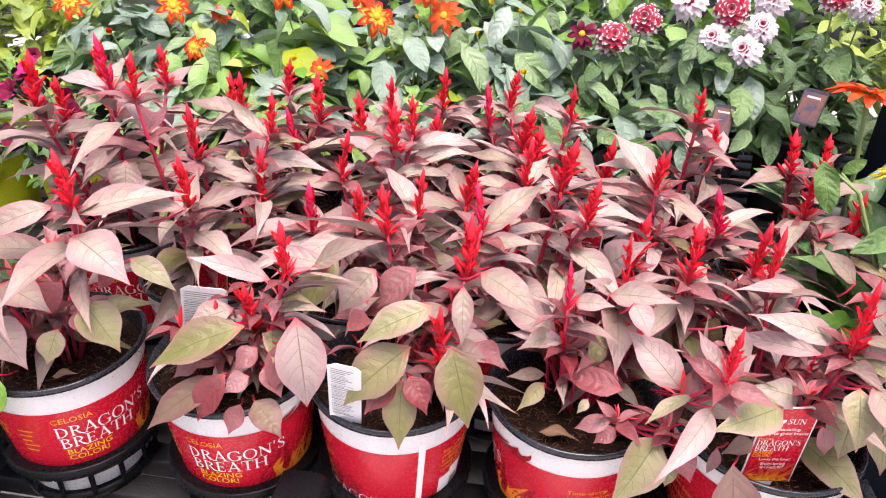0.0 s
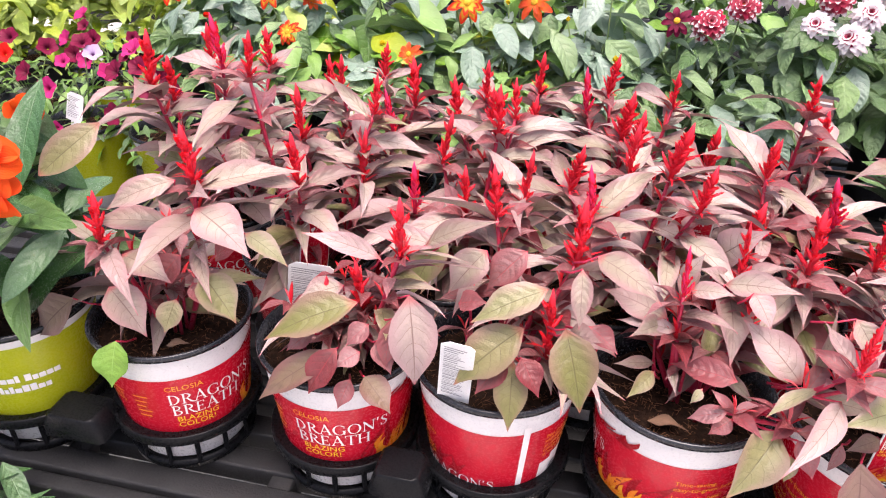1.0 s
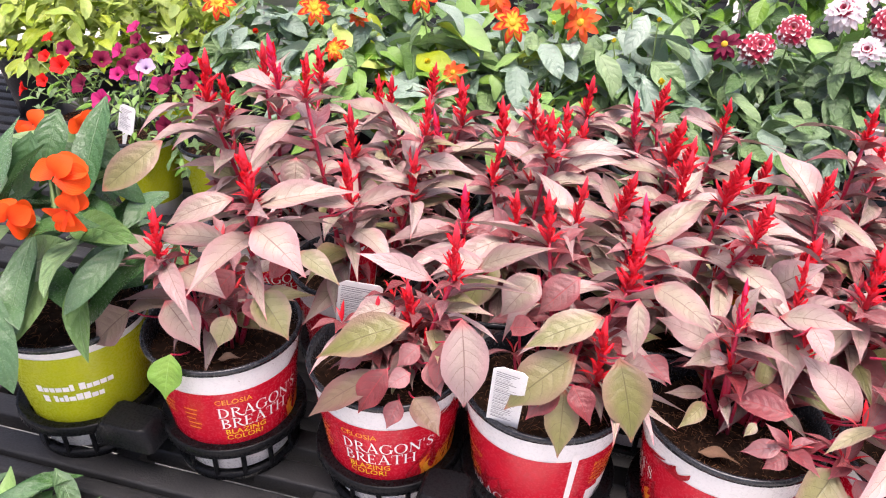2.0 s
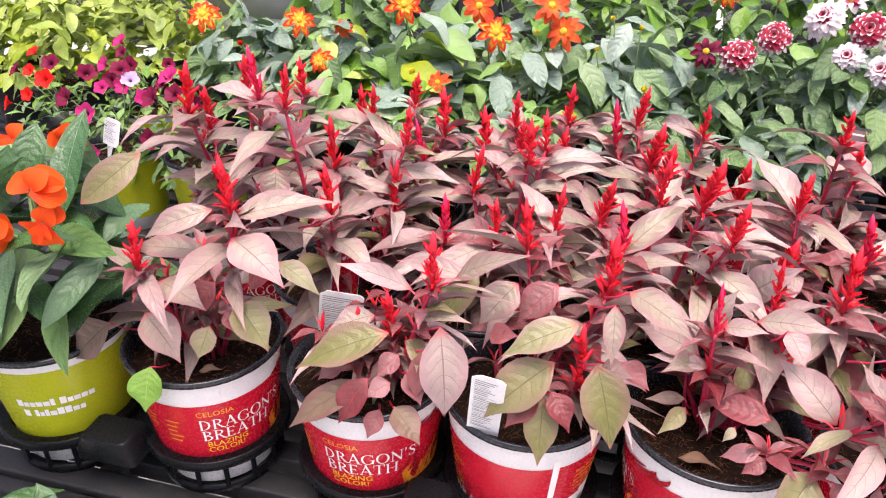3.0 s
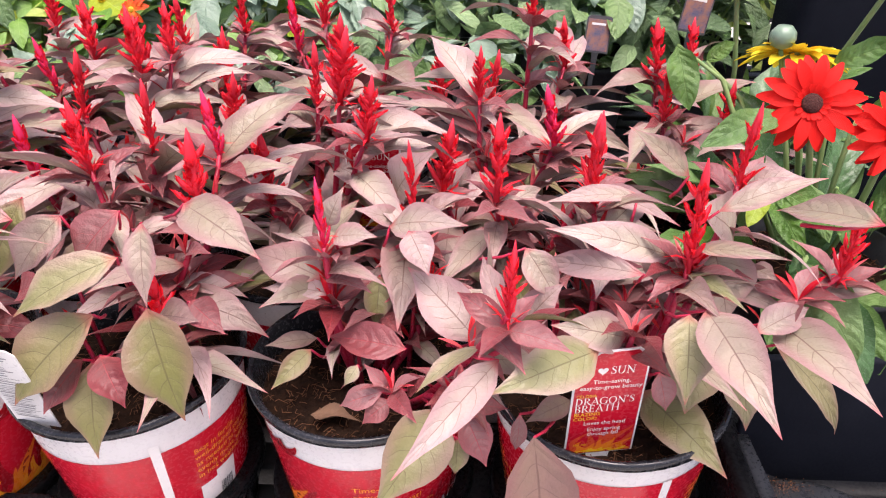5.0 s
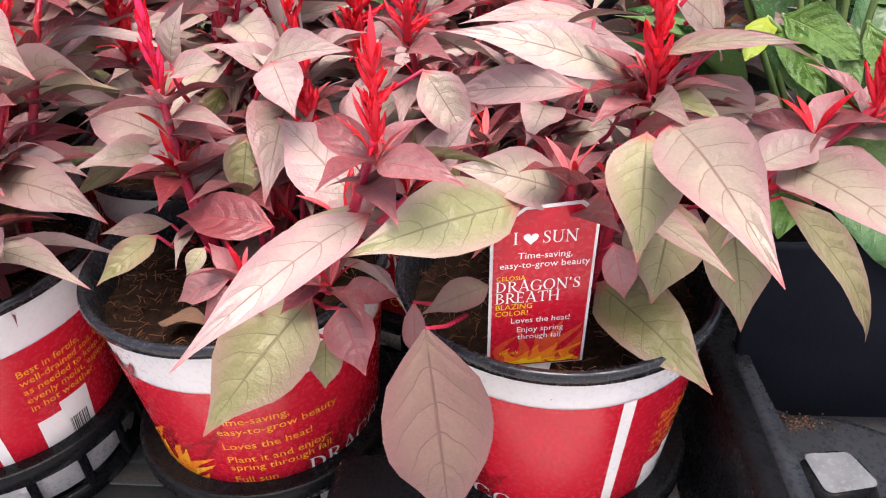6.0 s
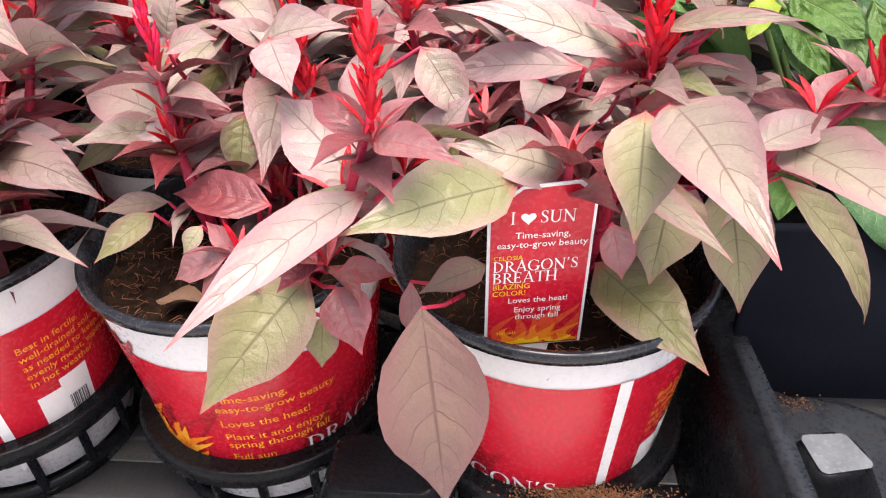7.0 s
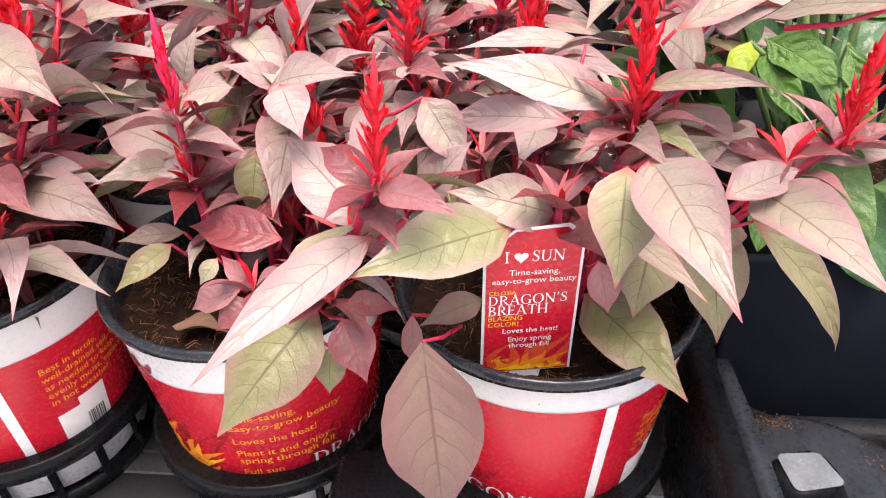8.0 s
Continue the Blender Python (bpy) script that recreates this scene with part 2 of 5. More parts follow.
BLUEC = surface("picture tag print", (0.03, 0.09, 0.20), (0.42, 0.17, 0.07), 0.4, 42, 0.02)
BINM = surface("dark navy plastic", (0.008, 0.0095, 0.014), (0.016, 0.018, 0.025), 0.62, 5, 0.1, 0.04)
# Grey stands for the sky mirrored in the flat black peg tops.
SKY_SHEEN = surface("painted sky sheen", (0.11, 0.12, 0.13), (0.20, 0.21, 0.22), 0.3, 60, 0.1)
# Paler copy of the tray's black, with light on the inner slope painted in.
LIT_BLACK = surface("lit black plastic", (0.014, 0.016, 0.020), (0.036, 0.040, 0.047), 0.38, 20, 0.1, 0.4)
GREY = surface("grey crate plastic", (0.30, 0.32, 0.31), (0.38, 0.40, 0.39), 0.5, 12, 0.1)
CONC = surface("pale concrete", (0.42, 0.40, 0.37), (0.55, 0.53, 0.50), 0.8, 2.5, 0.3, fine=80)
POTBLACK = surface("black nursery pot", (0.015, 0.016, 0.018), (0.035, 0.036, 0.040), 0.45, 20, 0.15)


# ---- building helpers ----
def link(name, mesh, mat, parent=None, label="", m=None):
    if mat is not None and not mesh.materials:
        mesh.materials.append(mat)
    ob = new(name, mesh)
    ob.parent = parent
    if m is not None:
        ob.matrix_basis = m
    return tagged(ob, label)


def part(name, bm, mat, parent=None, label="", m=None, smooth=True):
    me = bpy.data.meshes.new(name)
    bm.to_mesh(me)
    bm.free()
    if smooth:
        me.shade_smooth()
    return link(name, me, mat, parent, label, m)


def thing(name, label, category, m, group="", kind=""):
    ob = new(name)
    ob.empty_display_size = 0.05
    ob.matrix_basis = m
    return tagged(ob, label, category, group, kind)


def ngrid(bm, rows, closed=False, uv=True):
    """Faces over a grid of points, with UVs across (x) and along (y)."""
    vs = [[bm.verts.new(p) for p in r] for r in rows]
    lay = bm.loops.layers.uv.verify() if uv else None
    n, m = len(vs), len(vs[0])
    for i in range(n - 1):
        for j in range(m if closed else m - 1):
            k = (j + 1) % m
            quad = [(i, j), (i, k), (i + 1, k), (i + 1, j)]
            f = bm.faces.new([vs[a][b] for a, b in quad])
            f.smooth = True
            if uv:
                for lp, (a, b) in zip(f.loops, quad):
                    lp[lay].uv = (b / (m - 1), a / (n - 1))
    return vs


def lathe(profile, seg=48, wobble=0.0, seed=0):
    """A body turned about z from (radius, height) pairs."""
    bm = bmesh.new()
    rows = []
    for r, z in profile:
        row = []
        for k in range(seg):
            a = 2 * math.pi * k / seg
            q = r * (1 + wobble * math.sin(2 * a + seed) + wobble * 0.5 * math.sin(5 * a + 2 * seed))
            row.append((q * math.cos(a), q * math.sin(a), z))
        rows.append(row)
    ngrid(bm, rows, True, False)
    return bm


def box(bm, x0, x1, y0, y1, z0, z1, bevel=0.0, seg=2):
    made = bmesh.ops.create_cube(bm, size=1, matrix=Matrix.LocRotScale(((x0 + x1) / 2, (y0 + y1) / 2, (z0 + z1) / 2), None, (x1 - x0, y1 - y0, z1 - z0)))
    if bevel:
        edges = list({e for v in made["verts"] for e in v.link_edges})
        bmesh.ops.bevel(bm, geom=edges, offset=bevel, segments=seg, affect="EDGES", profile=0.5)
    return bm


def tube(bm, points, radii, seg=7):
    """A round stalk through the points."""
    rows = []
    pts = [Vector(p) for p in points]
    for i, p in enumerate(pts):
        d = (pts[min(i + 1, len(pts) - 1)] - pts[max(i - 1, 0)]).normalized()
        x = d.cross(Vector((0.31, 0.87, 0.13))).normalized()
        y = d.cross(x)
        r = radii[i] if isinstance(radii, (list, tuple)) else radii
        rows.append([p + r * (math.cos(2 * math.pi * k / seg) * x + math.sin(2 * math.pi * k / seg) * y) for k in range(seg)])
    vs = ngrid(bm, rows, True, False)
    bm.faces.new(vs[-1])
    bm.faces.new(list(reversed(vs[0])))
    return bm


def profile_width(s, shape):
    if s <= 0.06:
        return 0.03
    u = (s - 0.06) / 0.94
    if shape == "tapered":
        k = min(1.0, max(0.0, (u - 0.50) / 0.42))
        return max(0.010, 2.85 * u ** 0.58 * (1 - u) ** 1.08 * (1 - 0.46 * k * k * (3 - 2 * k)))
    if shape == "narrow":
        return max(0.012, 3.6 * u ** 0.9 * (1 - u) ** 1.0)
    if shape == "round":
        return max(0.02, 2.0 * u ** 0.5 * (1 - u) ** 0.55 * 0.62)
    return max(0.02, 2.2 * u ** 0.62 * (1 - u) ** 0.85 * 0.86)


MESHES = {}


def leaf_rows(width, bend, fold, wave, twist, shape, n=11, m=7, seed=0.0, lift=0.0):
    rows, y, z = [], 0.0, 0.0
    for i in range(n):
        s = i / (n - 1)
        th = lift - bend * s ** 1.2
        if i:
            y += math.cos(th) / (n - 1)
            z += math.sin(th) / (n - 1)
        w = 0.5 * width * profile_width(s, shape)
        tw = twist * s
        row = []
        for j in range(m):
            q = -1 + 2 * j / (m - 1)
            up = fold * abs(q) ** 1.3 * w + wave * w * abs(q) * math.sin(9 * s + 2.3 * q + seed)
            dx, dn = q * w * math.cos(tw) - up * math.sin(tw), q * w * math.sin(tw) + up * math.cos(tw)
            row.append((dx, y - dn * math.sin(th), z + dn * math.cos(th)))
        rows.append(row)
    return rows, Vector((0, y, z))


def leaf_mesh(mat, width=0.4, bend=0.8, fold=0.25, wave=0.15, twist=0.0, shape="tapered", seed=0.0, n=11, m=7):
    """A leaf one unit long with its stalk at the origin. The same shape is built once for each material."""
    key = (mat.name, width, bend, fold, wave, twist, shape, seed, n, m)
    if key not in MESHES:
        rows, tip = leaf_rows(width, bend, fold, wave, twist, shape, n, m, seed)
        bm = bmesh.new()
        ngrid(bm, rows)
        me = bpy.data.meshes.new("leaf")
        bm.to_mesh(me)
        bm.free()
        me.shade_smooth()
        me.materials.append(mat)
        MESHES[key] = (me, tip)
    return MESHES[key]


def leaf_pose(base, tip, local_tip, roll=0.0):
    """Lays a unit leaf from base to tip, its face up, rolled about its length."""
    d = Vector(tip) - Vector(base)
    f1 = d.normalized()
    right = f1.cross(Vector((0, 0, 1)))
    right = right.normalized() if right.length > 0.05 else Vector((1, 0, 0))
    f2 = right.cross(f1)
    r = radians(roll)
    right, f2 = right * math.cos(r) + f2 * math.sin(r), f2 * math.cos(r) - right * math.sin(r)
    e1 = local_tip.normalized()
    e2 = Vector((1, 0, 0)).cross(e1)
    world_axes = Matrix((right, f1, f2)).transposed()
    local_axes = Matrix((Vector((1, 0, 0)), e1, e2)).transposed()
    k = d.length / local_tip.length
    return Matrix.Translation(base) @ (world_axes @ local_axes.transposed()).to_4x4() @ Matrix.Scale(k, 4)


def put_leaf(parent, mat, base, tip, width=0.4, bend=0.8, roll=0.0, fold=0.25, wave=0.15, twist=0.0, shape="tapered", name="leaf", seed=0.0):
    me, lt = leaf_mesh(mat, width, bend, fold, wave, twist, shape, seed)
    return link(name, me, None, parent, "", leaf_pose(base, tip, lt, roll))


def text_mesh(words, size, align="LEFT"):
    cu = bpy.data.curves.new("words", "FONT")
    cu.body, cu.size, cu.align_x, cu.resolution_u = words, size, align, 2
    cu.offset = size * 0.002
    ob = bpy.data.objects.new("words", cu)
    scene.collection.objects.link(ob)
    bpy.context.view_layer.update()
    me = bpy.data.meshes.new_from_object(ob.evaluated_get(bpy.context.evaluated_depsgraph_get()))
    bpy.data.objects.remove(ob)
    me.materials.clear()
    return me


# ---- large structure: ground, bench ----
BENCH = 0.585
bm = bmesh.new()
bmesh.ops.create_grid(bm, x_segments=60, y_segments=60, size=300)
ground = tagged(part("ground", bm, CONC), "pale grey concrete floor of the garden centre", "ground", kind="structure")


def bench(x0, x1, y0, y1, z):
    ob = thing("plant_bench", "weathered black plastic slatted bench carrying potted plants", "bench", pose(0, 0, 0))
    step, n = 0.062, int((y1 - y0) / 0.062)
    me = None
    for i in range(n):
        bm = bmesh.new()
        box(bm, x0, x1, -0.02, 0.02, -0.032, 0, 0.004)
        part("slat", bm, BENCHM, ob, "", pose(0, y0 + 0.02 + step * i, z))
    for x in np.arange(x0 + 0.06, x1, 0.31):
        bm = bmesh.new()
        box(bm, -0.018, 0.018, y0, y1, -0.05, -0.006, 0.004)
        part("cross_bar", bm, BENCHM, ob, "", pose(x, 0, z))
    bm = bmesh.new()
    box(bm, x0, x1, y0 - 0.030, y0 - 0.004, z - 0.105, z - 0.004, 0.005)
    part("front_board", bm, BENCHM, ob)
    for x in (x0 + 0.1, (x0 + x1) / 2, x1 - 0.1):
        for y in (y0 + 0.06, y1 - 0.06):
            bm = bmesh.new()
            box(bm, x - 0.03, x + 0.03, y - 0.03, y + 0.03, 0, z - 0.04, 0.006)
            part("leg", bm, BENCHM, ob)
    return ob


bench(-2.2, 1.9, -0.135, 1.62, BENCH)


# ---- pots ----
RIM, SOIL_Z = 0.800, 0.770
R_TOP, R_BOT, POT_H = 0.1035, 0.079, 0.205


def pot_radius(z, k=1.0):
    """The outer radius of a pot at a height above its bottom."""
    return k * (R_BOT + (R_TOP - R_BOT) * z / POT_H)


def on_pot(me, angle, z, lift, k=1.0, slant=0.0, turn_=0.0):
    """Wraps a flat mesh round a pot: x runs round it, y up."""
    r0 = pot_radius(z, k)
    for v in me.vertices:
        x, y = v.co.x, v.co.y + slant * v.co.x
        a = radians(angle) + x / r0 + radians(turn_)
        r = pot_radius(z + y, k) + lift + v.co.z
        v.co = (r * math.sin(a), -r * math.cos(a), z + y)
    return me


def wrapped(name, words, size, angle, z, mat, parent, k=1.0, lift=0.0012, slant=0.0, align="LEFT"):
    return link(name, on_pot(text_mesh(words, size, align), angle, z, lift, k, slant), mat, parent)


def stroke(points, widths):
    """A band of varying width along the points."""
    rows = []
    for i, (x, y) in enumerate(points):
        ax, ay = points[max(i - 1, 0)]
        bx, by = points[min(i + 1, len(points) - 1)]
        l = math.hypot(bx - ax, by - ay)
        nx, ny, w = -(by - ay) / l, (bx - ax) / l, widths[i] / 2
        rows.append([(x - nx * w, y - ny * w), (x + nx * w, y + ny * w)])
    return rows


def bar(x0, x1, y0, y1):
    return [[(x0, y0), (x1, y0)], [(x0, y1), (x1, y1)]]


def post(x, w=0.13, foot=True, head=True):
    """An upright stroke with serifs."""
    out = [bar(x, x + w, 0, 1)]
    if foot:
        out.append(bar(x - 0.07, x + w + 0.07, 0, 0.045))
    if head:
        out.append(bar(x - 0.07, x + w + 0.07, 0.955, 1))
    return out


def bowl(cx, cy, rx, ry, a0, a1, thick, thin, n=14):
    """Part of an oval ring, thick at its sides and thin at top and bottom."""
    rows = []
    for i in range(n + 1):
        a = radians(a0 + (a1 - a0) * i / n)
        c, d = math.cos(a), math.sin(a)
        rows.append([(cx + rx * c, cy + ry * d), (cx + (rx - thick) * c, cy + (ry - thin) * d)])
    return rows


def capital(ch):
    """The strokes and the width of a serif capital one unit high."""
    if ch == "D":
        return post(0.08) + [bowl(0.20, 0.5, 0.56, 0.5, -90, 90, 0.14, 0.05)], 0.84
    if ch == "O":
        return [bowl(0.46, 0.5, 0.45, 0.515, 0, 360, 0.14, 0.05, 26)], 0.92
    if ch == "G":
        return [bowl(0.46, 0.5, 0.45, 0.515, 48, 340, 0.14, 0.05, 22), bar(0.70, 0.82, 0.05, 0.44), bar(0.62, 0.90, 0.40, 0.445), bar(0.745, 0.79, 0.70, 0.95)], 0.92
    if ch == "R":
        return post(0.08) + [bowl(0.20, 0.74, 0.42, 0.26, -90, 90, 0.13, 0.05), stroke([(0.34, 0.50), (0.60, 0.12), (0.84, -0.02)], [0.10, 0.13, 0.06])], 0.76
    if ch == "B":
        return post(0.08) + [bowl(0.20, 0.76, 0.38, 0.24, -90, 90, 0.12, 0.05), bowl(0.20, 0.27, 0.46, 0.27, -90, 90, 0.13, 0.05)], 0.72
    if ch == "E":
        return post(0.08) + [bar(0.2, 0.58, 0.0, 0.05), bar(0.2, 0.56, 0.95, 1), bar(0.2, 0.46, 0.49, 0.54), bar(0.54, 0.59, 0.0, 0.19), bar(0.52, 0.57, 0.81, 1.0), bar(0.43, 0.47, 0.42, 0.61)], 0.66
    if ch == "A":
        return [stroke([(0.10, 0.0), (0.45, 1.03)], [0.055, 0.055]), stroke([(0.41, 1.06), (0.76, 0.0)], [0.13, 0.13]), bar(0.22, 0.64, 0.31, 0.36), bar(0.0, 0.24, 0, 0.045), bar(0.60, 0.92, 0, 0.045)], 0.86
    if ch == "N":
        return [bar(0.13, 0.19, 0, 1), bar(0.74, 0.80, 0, 1), stroke([(0.10, 1.0), (0.79, 0.0)], [0.14, 0.14]), bar(0.03, 0.29, 0, 0.045), bar(0.64, 0.90, 0.955, 1)], 0.93
    if ch == "T":
        return post(0.33, 0.13, True, False) + [bar(0.02, 0.77, 0.95, 1), bar(0.02, 0.065, 0.78, 1), bar(0.725, 0.77, 0.78, 1)], 0.78
    if ch == "H":
        return post(0.08) + post(0.66) + [bar(0.2, 0.67, 0.48, 0.53)], 0.92
    if ch == "I":
        return post(0.08), 0.30
    if ch == "U":
        return [bar(0.10, 0.23, 0.3, 1), bar(0.68, 0.74, 0.3, 1), bowl(0.42, 0.32, 0.32, 0.335, 180, 360, 0.11, 0.06), bar(0.02, 0.31, 0.955, 1), bar(0.58, 0.84, 0.955, 1)], 0.86
    if ch == "S":
        pts = [(0.50, 0.80), (0.44, 0.93), (0.30, 0.975), (0.16, 0.91), (0.12, 0.76), (0.20, 0.63), (0.34, 0.52), (0.47, 0.40), (0.51, 0.24), (0.44, 0.09), (0.29, 0.025), (0.15, 0.08), (0.08, 0.22)]
        return [stroke(pts, [0.04, 0.05, 0.05, 0.08, 0.11, 0.14, 0.15, 0.14, 0.11, 0.08, 0.05, 0.05, 0.04]), bar(0.48, 0.52, 0.70, 0.97), bar(0.06, 0.10, 0.04, 0.32)], 0.60
    return [stroke([(0.12, 1.02), (0.07, 0.72)], [0.13, 0.04])], 0.24


def serif_mesh(words, size, align="LEFT"):
    """Serif capitals, flat, their cap height given by size."""
    bm = bmesh.new()
    x, span = 0.0, sum(capital(ch)[1] + 0.05 for ch in words) * size
    shift = -span / 2 if align == "CENTER" else 0.0
    for ch in words:
        pieces, wide = capital(ch)
        for k, rows in enumerate(pieces):
            ngrid(bm, [[(shift + x + px * size, py * size, 0.00003 * k) for px, py in r] for r in rows])
        x += (wide + 0.05) * size
    me = bpy.data.meshes.new("serif_words")
    bm.to_mesh(me)
    bm.free()
    return me


def strip(x0, x1, y0, y1, nx=12, ny=1):
    bm = bmesh.new()
    ngrid(bm, [[(x0 + (x1 - x0) * i / nx, y0 + (y1 - y0) * j / ny, 0) for i in range(nx + 1)] for j in range(ny + 1)])
    me = bpy.data.meshes.new("strip")
    bm.to_mesh(me)
    bm.free()
    return me


def flame_mesh(seed, width, height, n=5):
    """Curling flame tongues, flat."""
    rnd = random.Random(seed)
    bm = bmesh.new()
    for i in range(n):
        x = width * (i + 0.5) / n
        h = height * rnd.uniform(0.55, 1.0)
        w = width / n * rnd.uniform(0.95, 1.5)
        ph, amp = rnd.uniform(0, 6), rnd.uniform(0.1, 0.35) * w * 1.6
        rows = []
        for j in range(9):
            s = j / 8
            c = x + amp * math.sin(ph + 4.5 * s) + s * s * w * 0.8
            q = 0.5 * w * (1 - s) ** 0.8 * (1 + 0.3 * math.sin(7 * s + ph)) + 0.0004
            rows.append([(c - q, s * h, 0.00004 * i), (c + q, s * h, 0.00004 * i)])
        ngrid(bm, rows)
    me = bpy.data.meshes.new("flame")
    bm.to_mesh(me)
    bm.free()
    return me


def pot_body(parent, label_mat, k=1.0, band_z=0.158):
    """White pot with a dark lip, a printed sleeve and soil; its bottom is at z = 0."""
    h = POT_H
    pot = part("pot", lathe([(0.0, 0.004), (R_BOT * k - 0.006, 0.002), (R_BOT * k, 0.006), (pot_radius(0.1, k), 0.1), (pot_radius(h - 0.004, k), h - 0.004)], 64), WHITE, parent, "white plastic pot")
    part("lip", lathe([(pot_radius(h - 0.009, k) + 0.0006, h - 0.0095), (k * R_TOP + 0.0036, h - 0.0085), (k * R_TOP + 0.0045, h - 0.004), (k * R_TOP + 0.0034, h - 0.0008), (k * R_TOP + 0.0012, h), (k * R_TOP - 0.0018, h - 0.0016), (k * R_TOP - 0.006, h - 0.02), (k * R_TOP - 0.0085, h - 0.05)], 64, 0.002, k * 9), LIP, pot, "dark grey rolled lip")
    part("sleeve", lathe([(pot_radius(z, k) + 0.0006, z) for z in (0.043, 0.06, 0.1, band_z)], 64), label_mat, pot, "printed label round the pot")
    return pot


def soil(parent, k=1.0, seed=0):
    rnd = random.Random(seed)
    bm = bmesh.new()
    rows = []
    for i in range(9):
        r = (R_TOP * k - 0.0065) * i / 8 + 0.001
        rows.append([(r * math.cos(2 * math.pi * j / 40), r * math.sin(2 * math.pi * j / 40), POT_H - 0.030 + 0.007 * noise.noise((r * 40 * math.cos(j / 6.3), r * 40 * math.sin(j / 6.3), seed)) + rnd.uniform(-0.0015, 0.0015)) for j in range(40)])
    ngrid(bm, rows, True, False)
    part("soil", bm, SOIL, parent, "dark damp potting soil")
    bm = bmesh.new()
    for i in range(380):
        a, r = rnd.uniform(0, 6.28), R_TOP * k * 0.9 * math.sqrt(rnd.random())
        p = Vector((r * math.cos(a), r * math.sin(a), POT_H - 0.028 + rnd.uniform(0, 0.005)))
        b, l = rnd.uniform(0, 6.28), rnd.uniform(0.003, 0.012)
        d = Vector((math.cos(b), math.sin(b), rnd.uniform(-0.1, 0.25))) * l
        tube(bm, [p, p + d * 0.5 + Vector((rnd.uniform(-0.004, 0.004), rnd.uniform(-0.004, 0.004), rnd.uniform(0, 0.004))), p + d], rnd.uniform(0.0002, 0.00042), 3)
    tagged(part("fibre", bm, FIBRE, parent, "coir fibres in the soil"), kind="stuff")


def serif(words, size, angle, z, mat, parent, lift=0.0012):
    return link("lettering", on_pot(serif_mesh(words, size), angle, z, lift), mat, parent)


def celosia_print(pot, turn_, rich=True):
    """The printing on a red sleeve, turned about the pot."""
    a = turn_
    wrapped("lettering", "CELOSIA", 0.0125, a - 39, 0.1405, INK_O, pot)
    serif("DRAGON'S", 0.0185, a - 38, 0.1160, INK_W, pot, 0.0020)
    serif("BREATH", 0.0185, a - 37, 0.0950, INK_W, pot, 0.0020)
    wrapped("lettering", "BLAZING", 0.0132, a - 35, 0.0820, INK_Y, pot)
    wrapped("lettering", "COLOR!", 0.0132, a - 35, 0.0710, INK_Y, pot)
    for i, (off, w, h, mat) in enumerate(((12, 0.100, 0.098, DARKRED), (20, 0.085, 0.080, INK_F), (25, 0.076, 0.056, INK_O), (29, 0.066, 0.034, INK_F))):
        link("flame_print", on_pot(flame_mesh(7 + i, w, h), a + off, 0.045, 0.0009 + 0.00025 * i), mat, pot)
    link("flame_print", on_pot(flame_mesh(21, 0.055, 0.024, 4), a + 30, 0.157, 0.0010), DARKRED, pot)
    if not rich:
        return
    for words, z in (("Time-saving,", 0.128), ("easy-to-grow beauty", 0.1175), ("Loves the heat!", 0.1015), ("Plant it and enjoy\u2013", 0.0865), ("spring through fall", 0.077), ("Full sun", 0.0625)):
        wrapped("lettering", words, 0.0100, a + 92, z, INK_O, pot)
    link("flame_print", on_pot(flame_mesh(33, 0.060, 0.050), a + 127, 0.060, 0.0009), DARKRED, pot)
    serif("DRAGON'S", 0.0158, a + 127, 0.0570, INK_W, pot, 0.0020)
    serif("BREATH", 0.0158, a + 127, 0.0390, INK_W, pot, 0.0020)
    link("white_line", on_pot(strip(-0.0036, 0.0036, 0.0, 0.147, 2, 4), a + 215, 0.025, 0.0012), INK_W, pot)
    for i, words in enumerate(("Best in fertile,", "well-drained soil. Water", "as needed to keep soil", "evenly moist, especially", "in hot weather.")):
        wrapped("lettering", words, 0.0088, a + 233, 0.138 - 0.0088 * i, INK_O, pot)
    link("barcode_panel", on_pot(strip(0, 0.018, 0, 0.050, 4), a + 233, 0.040, 0.0011), INK_W, pot)
    link("barcode_panel", on_pot(strip(0, 0.022, 0, 0.058, 4), a + 244.5, 0.040, 0.0011), INK_W, pot)
    rnd = random.Random(3)
    bm = bmesh.new()
    x = 0.0
    while x < 0.015:
        w = rnd.choice((0.0004, 0.0007, 0.0011))
        ngrid(bm, [[(x, 0, 0), (x + w, 0, 0)], [(x, 0.022, 0), (x + w, 0.022, 0)]])
        x += w + rnd.choice((0.0004, 0.0008))
    me = bpy.data.meshes.new("bars")
    bm.to_mesh(me)
    bm.free()
    link("bars", on_pot(me, a + 246.5, 0.055, 0.0016), INK_K, pot)
    for i in range(5):
        link("small_print", on_pot(strip(0, 0.020 - 0.003 * (i % 3), 0, 0.0022, 4), a - 66, 0.128 - 0.009 * i, 0.0012), INK_O, pot)


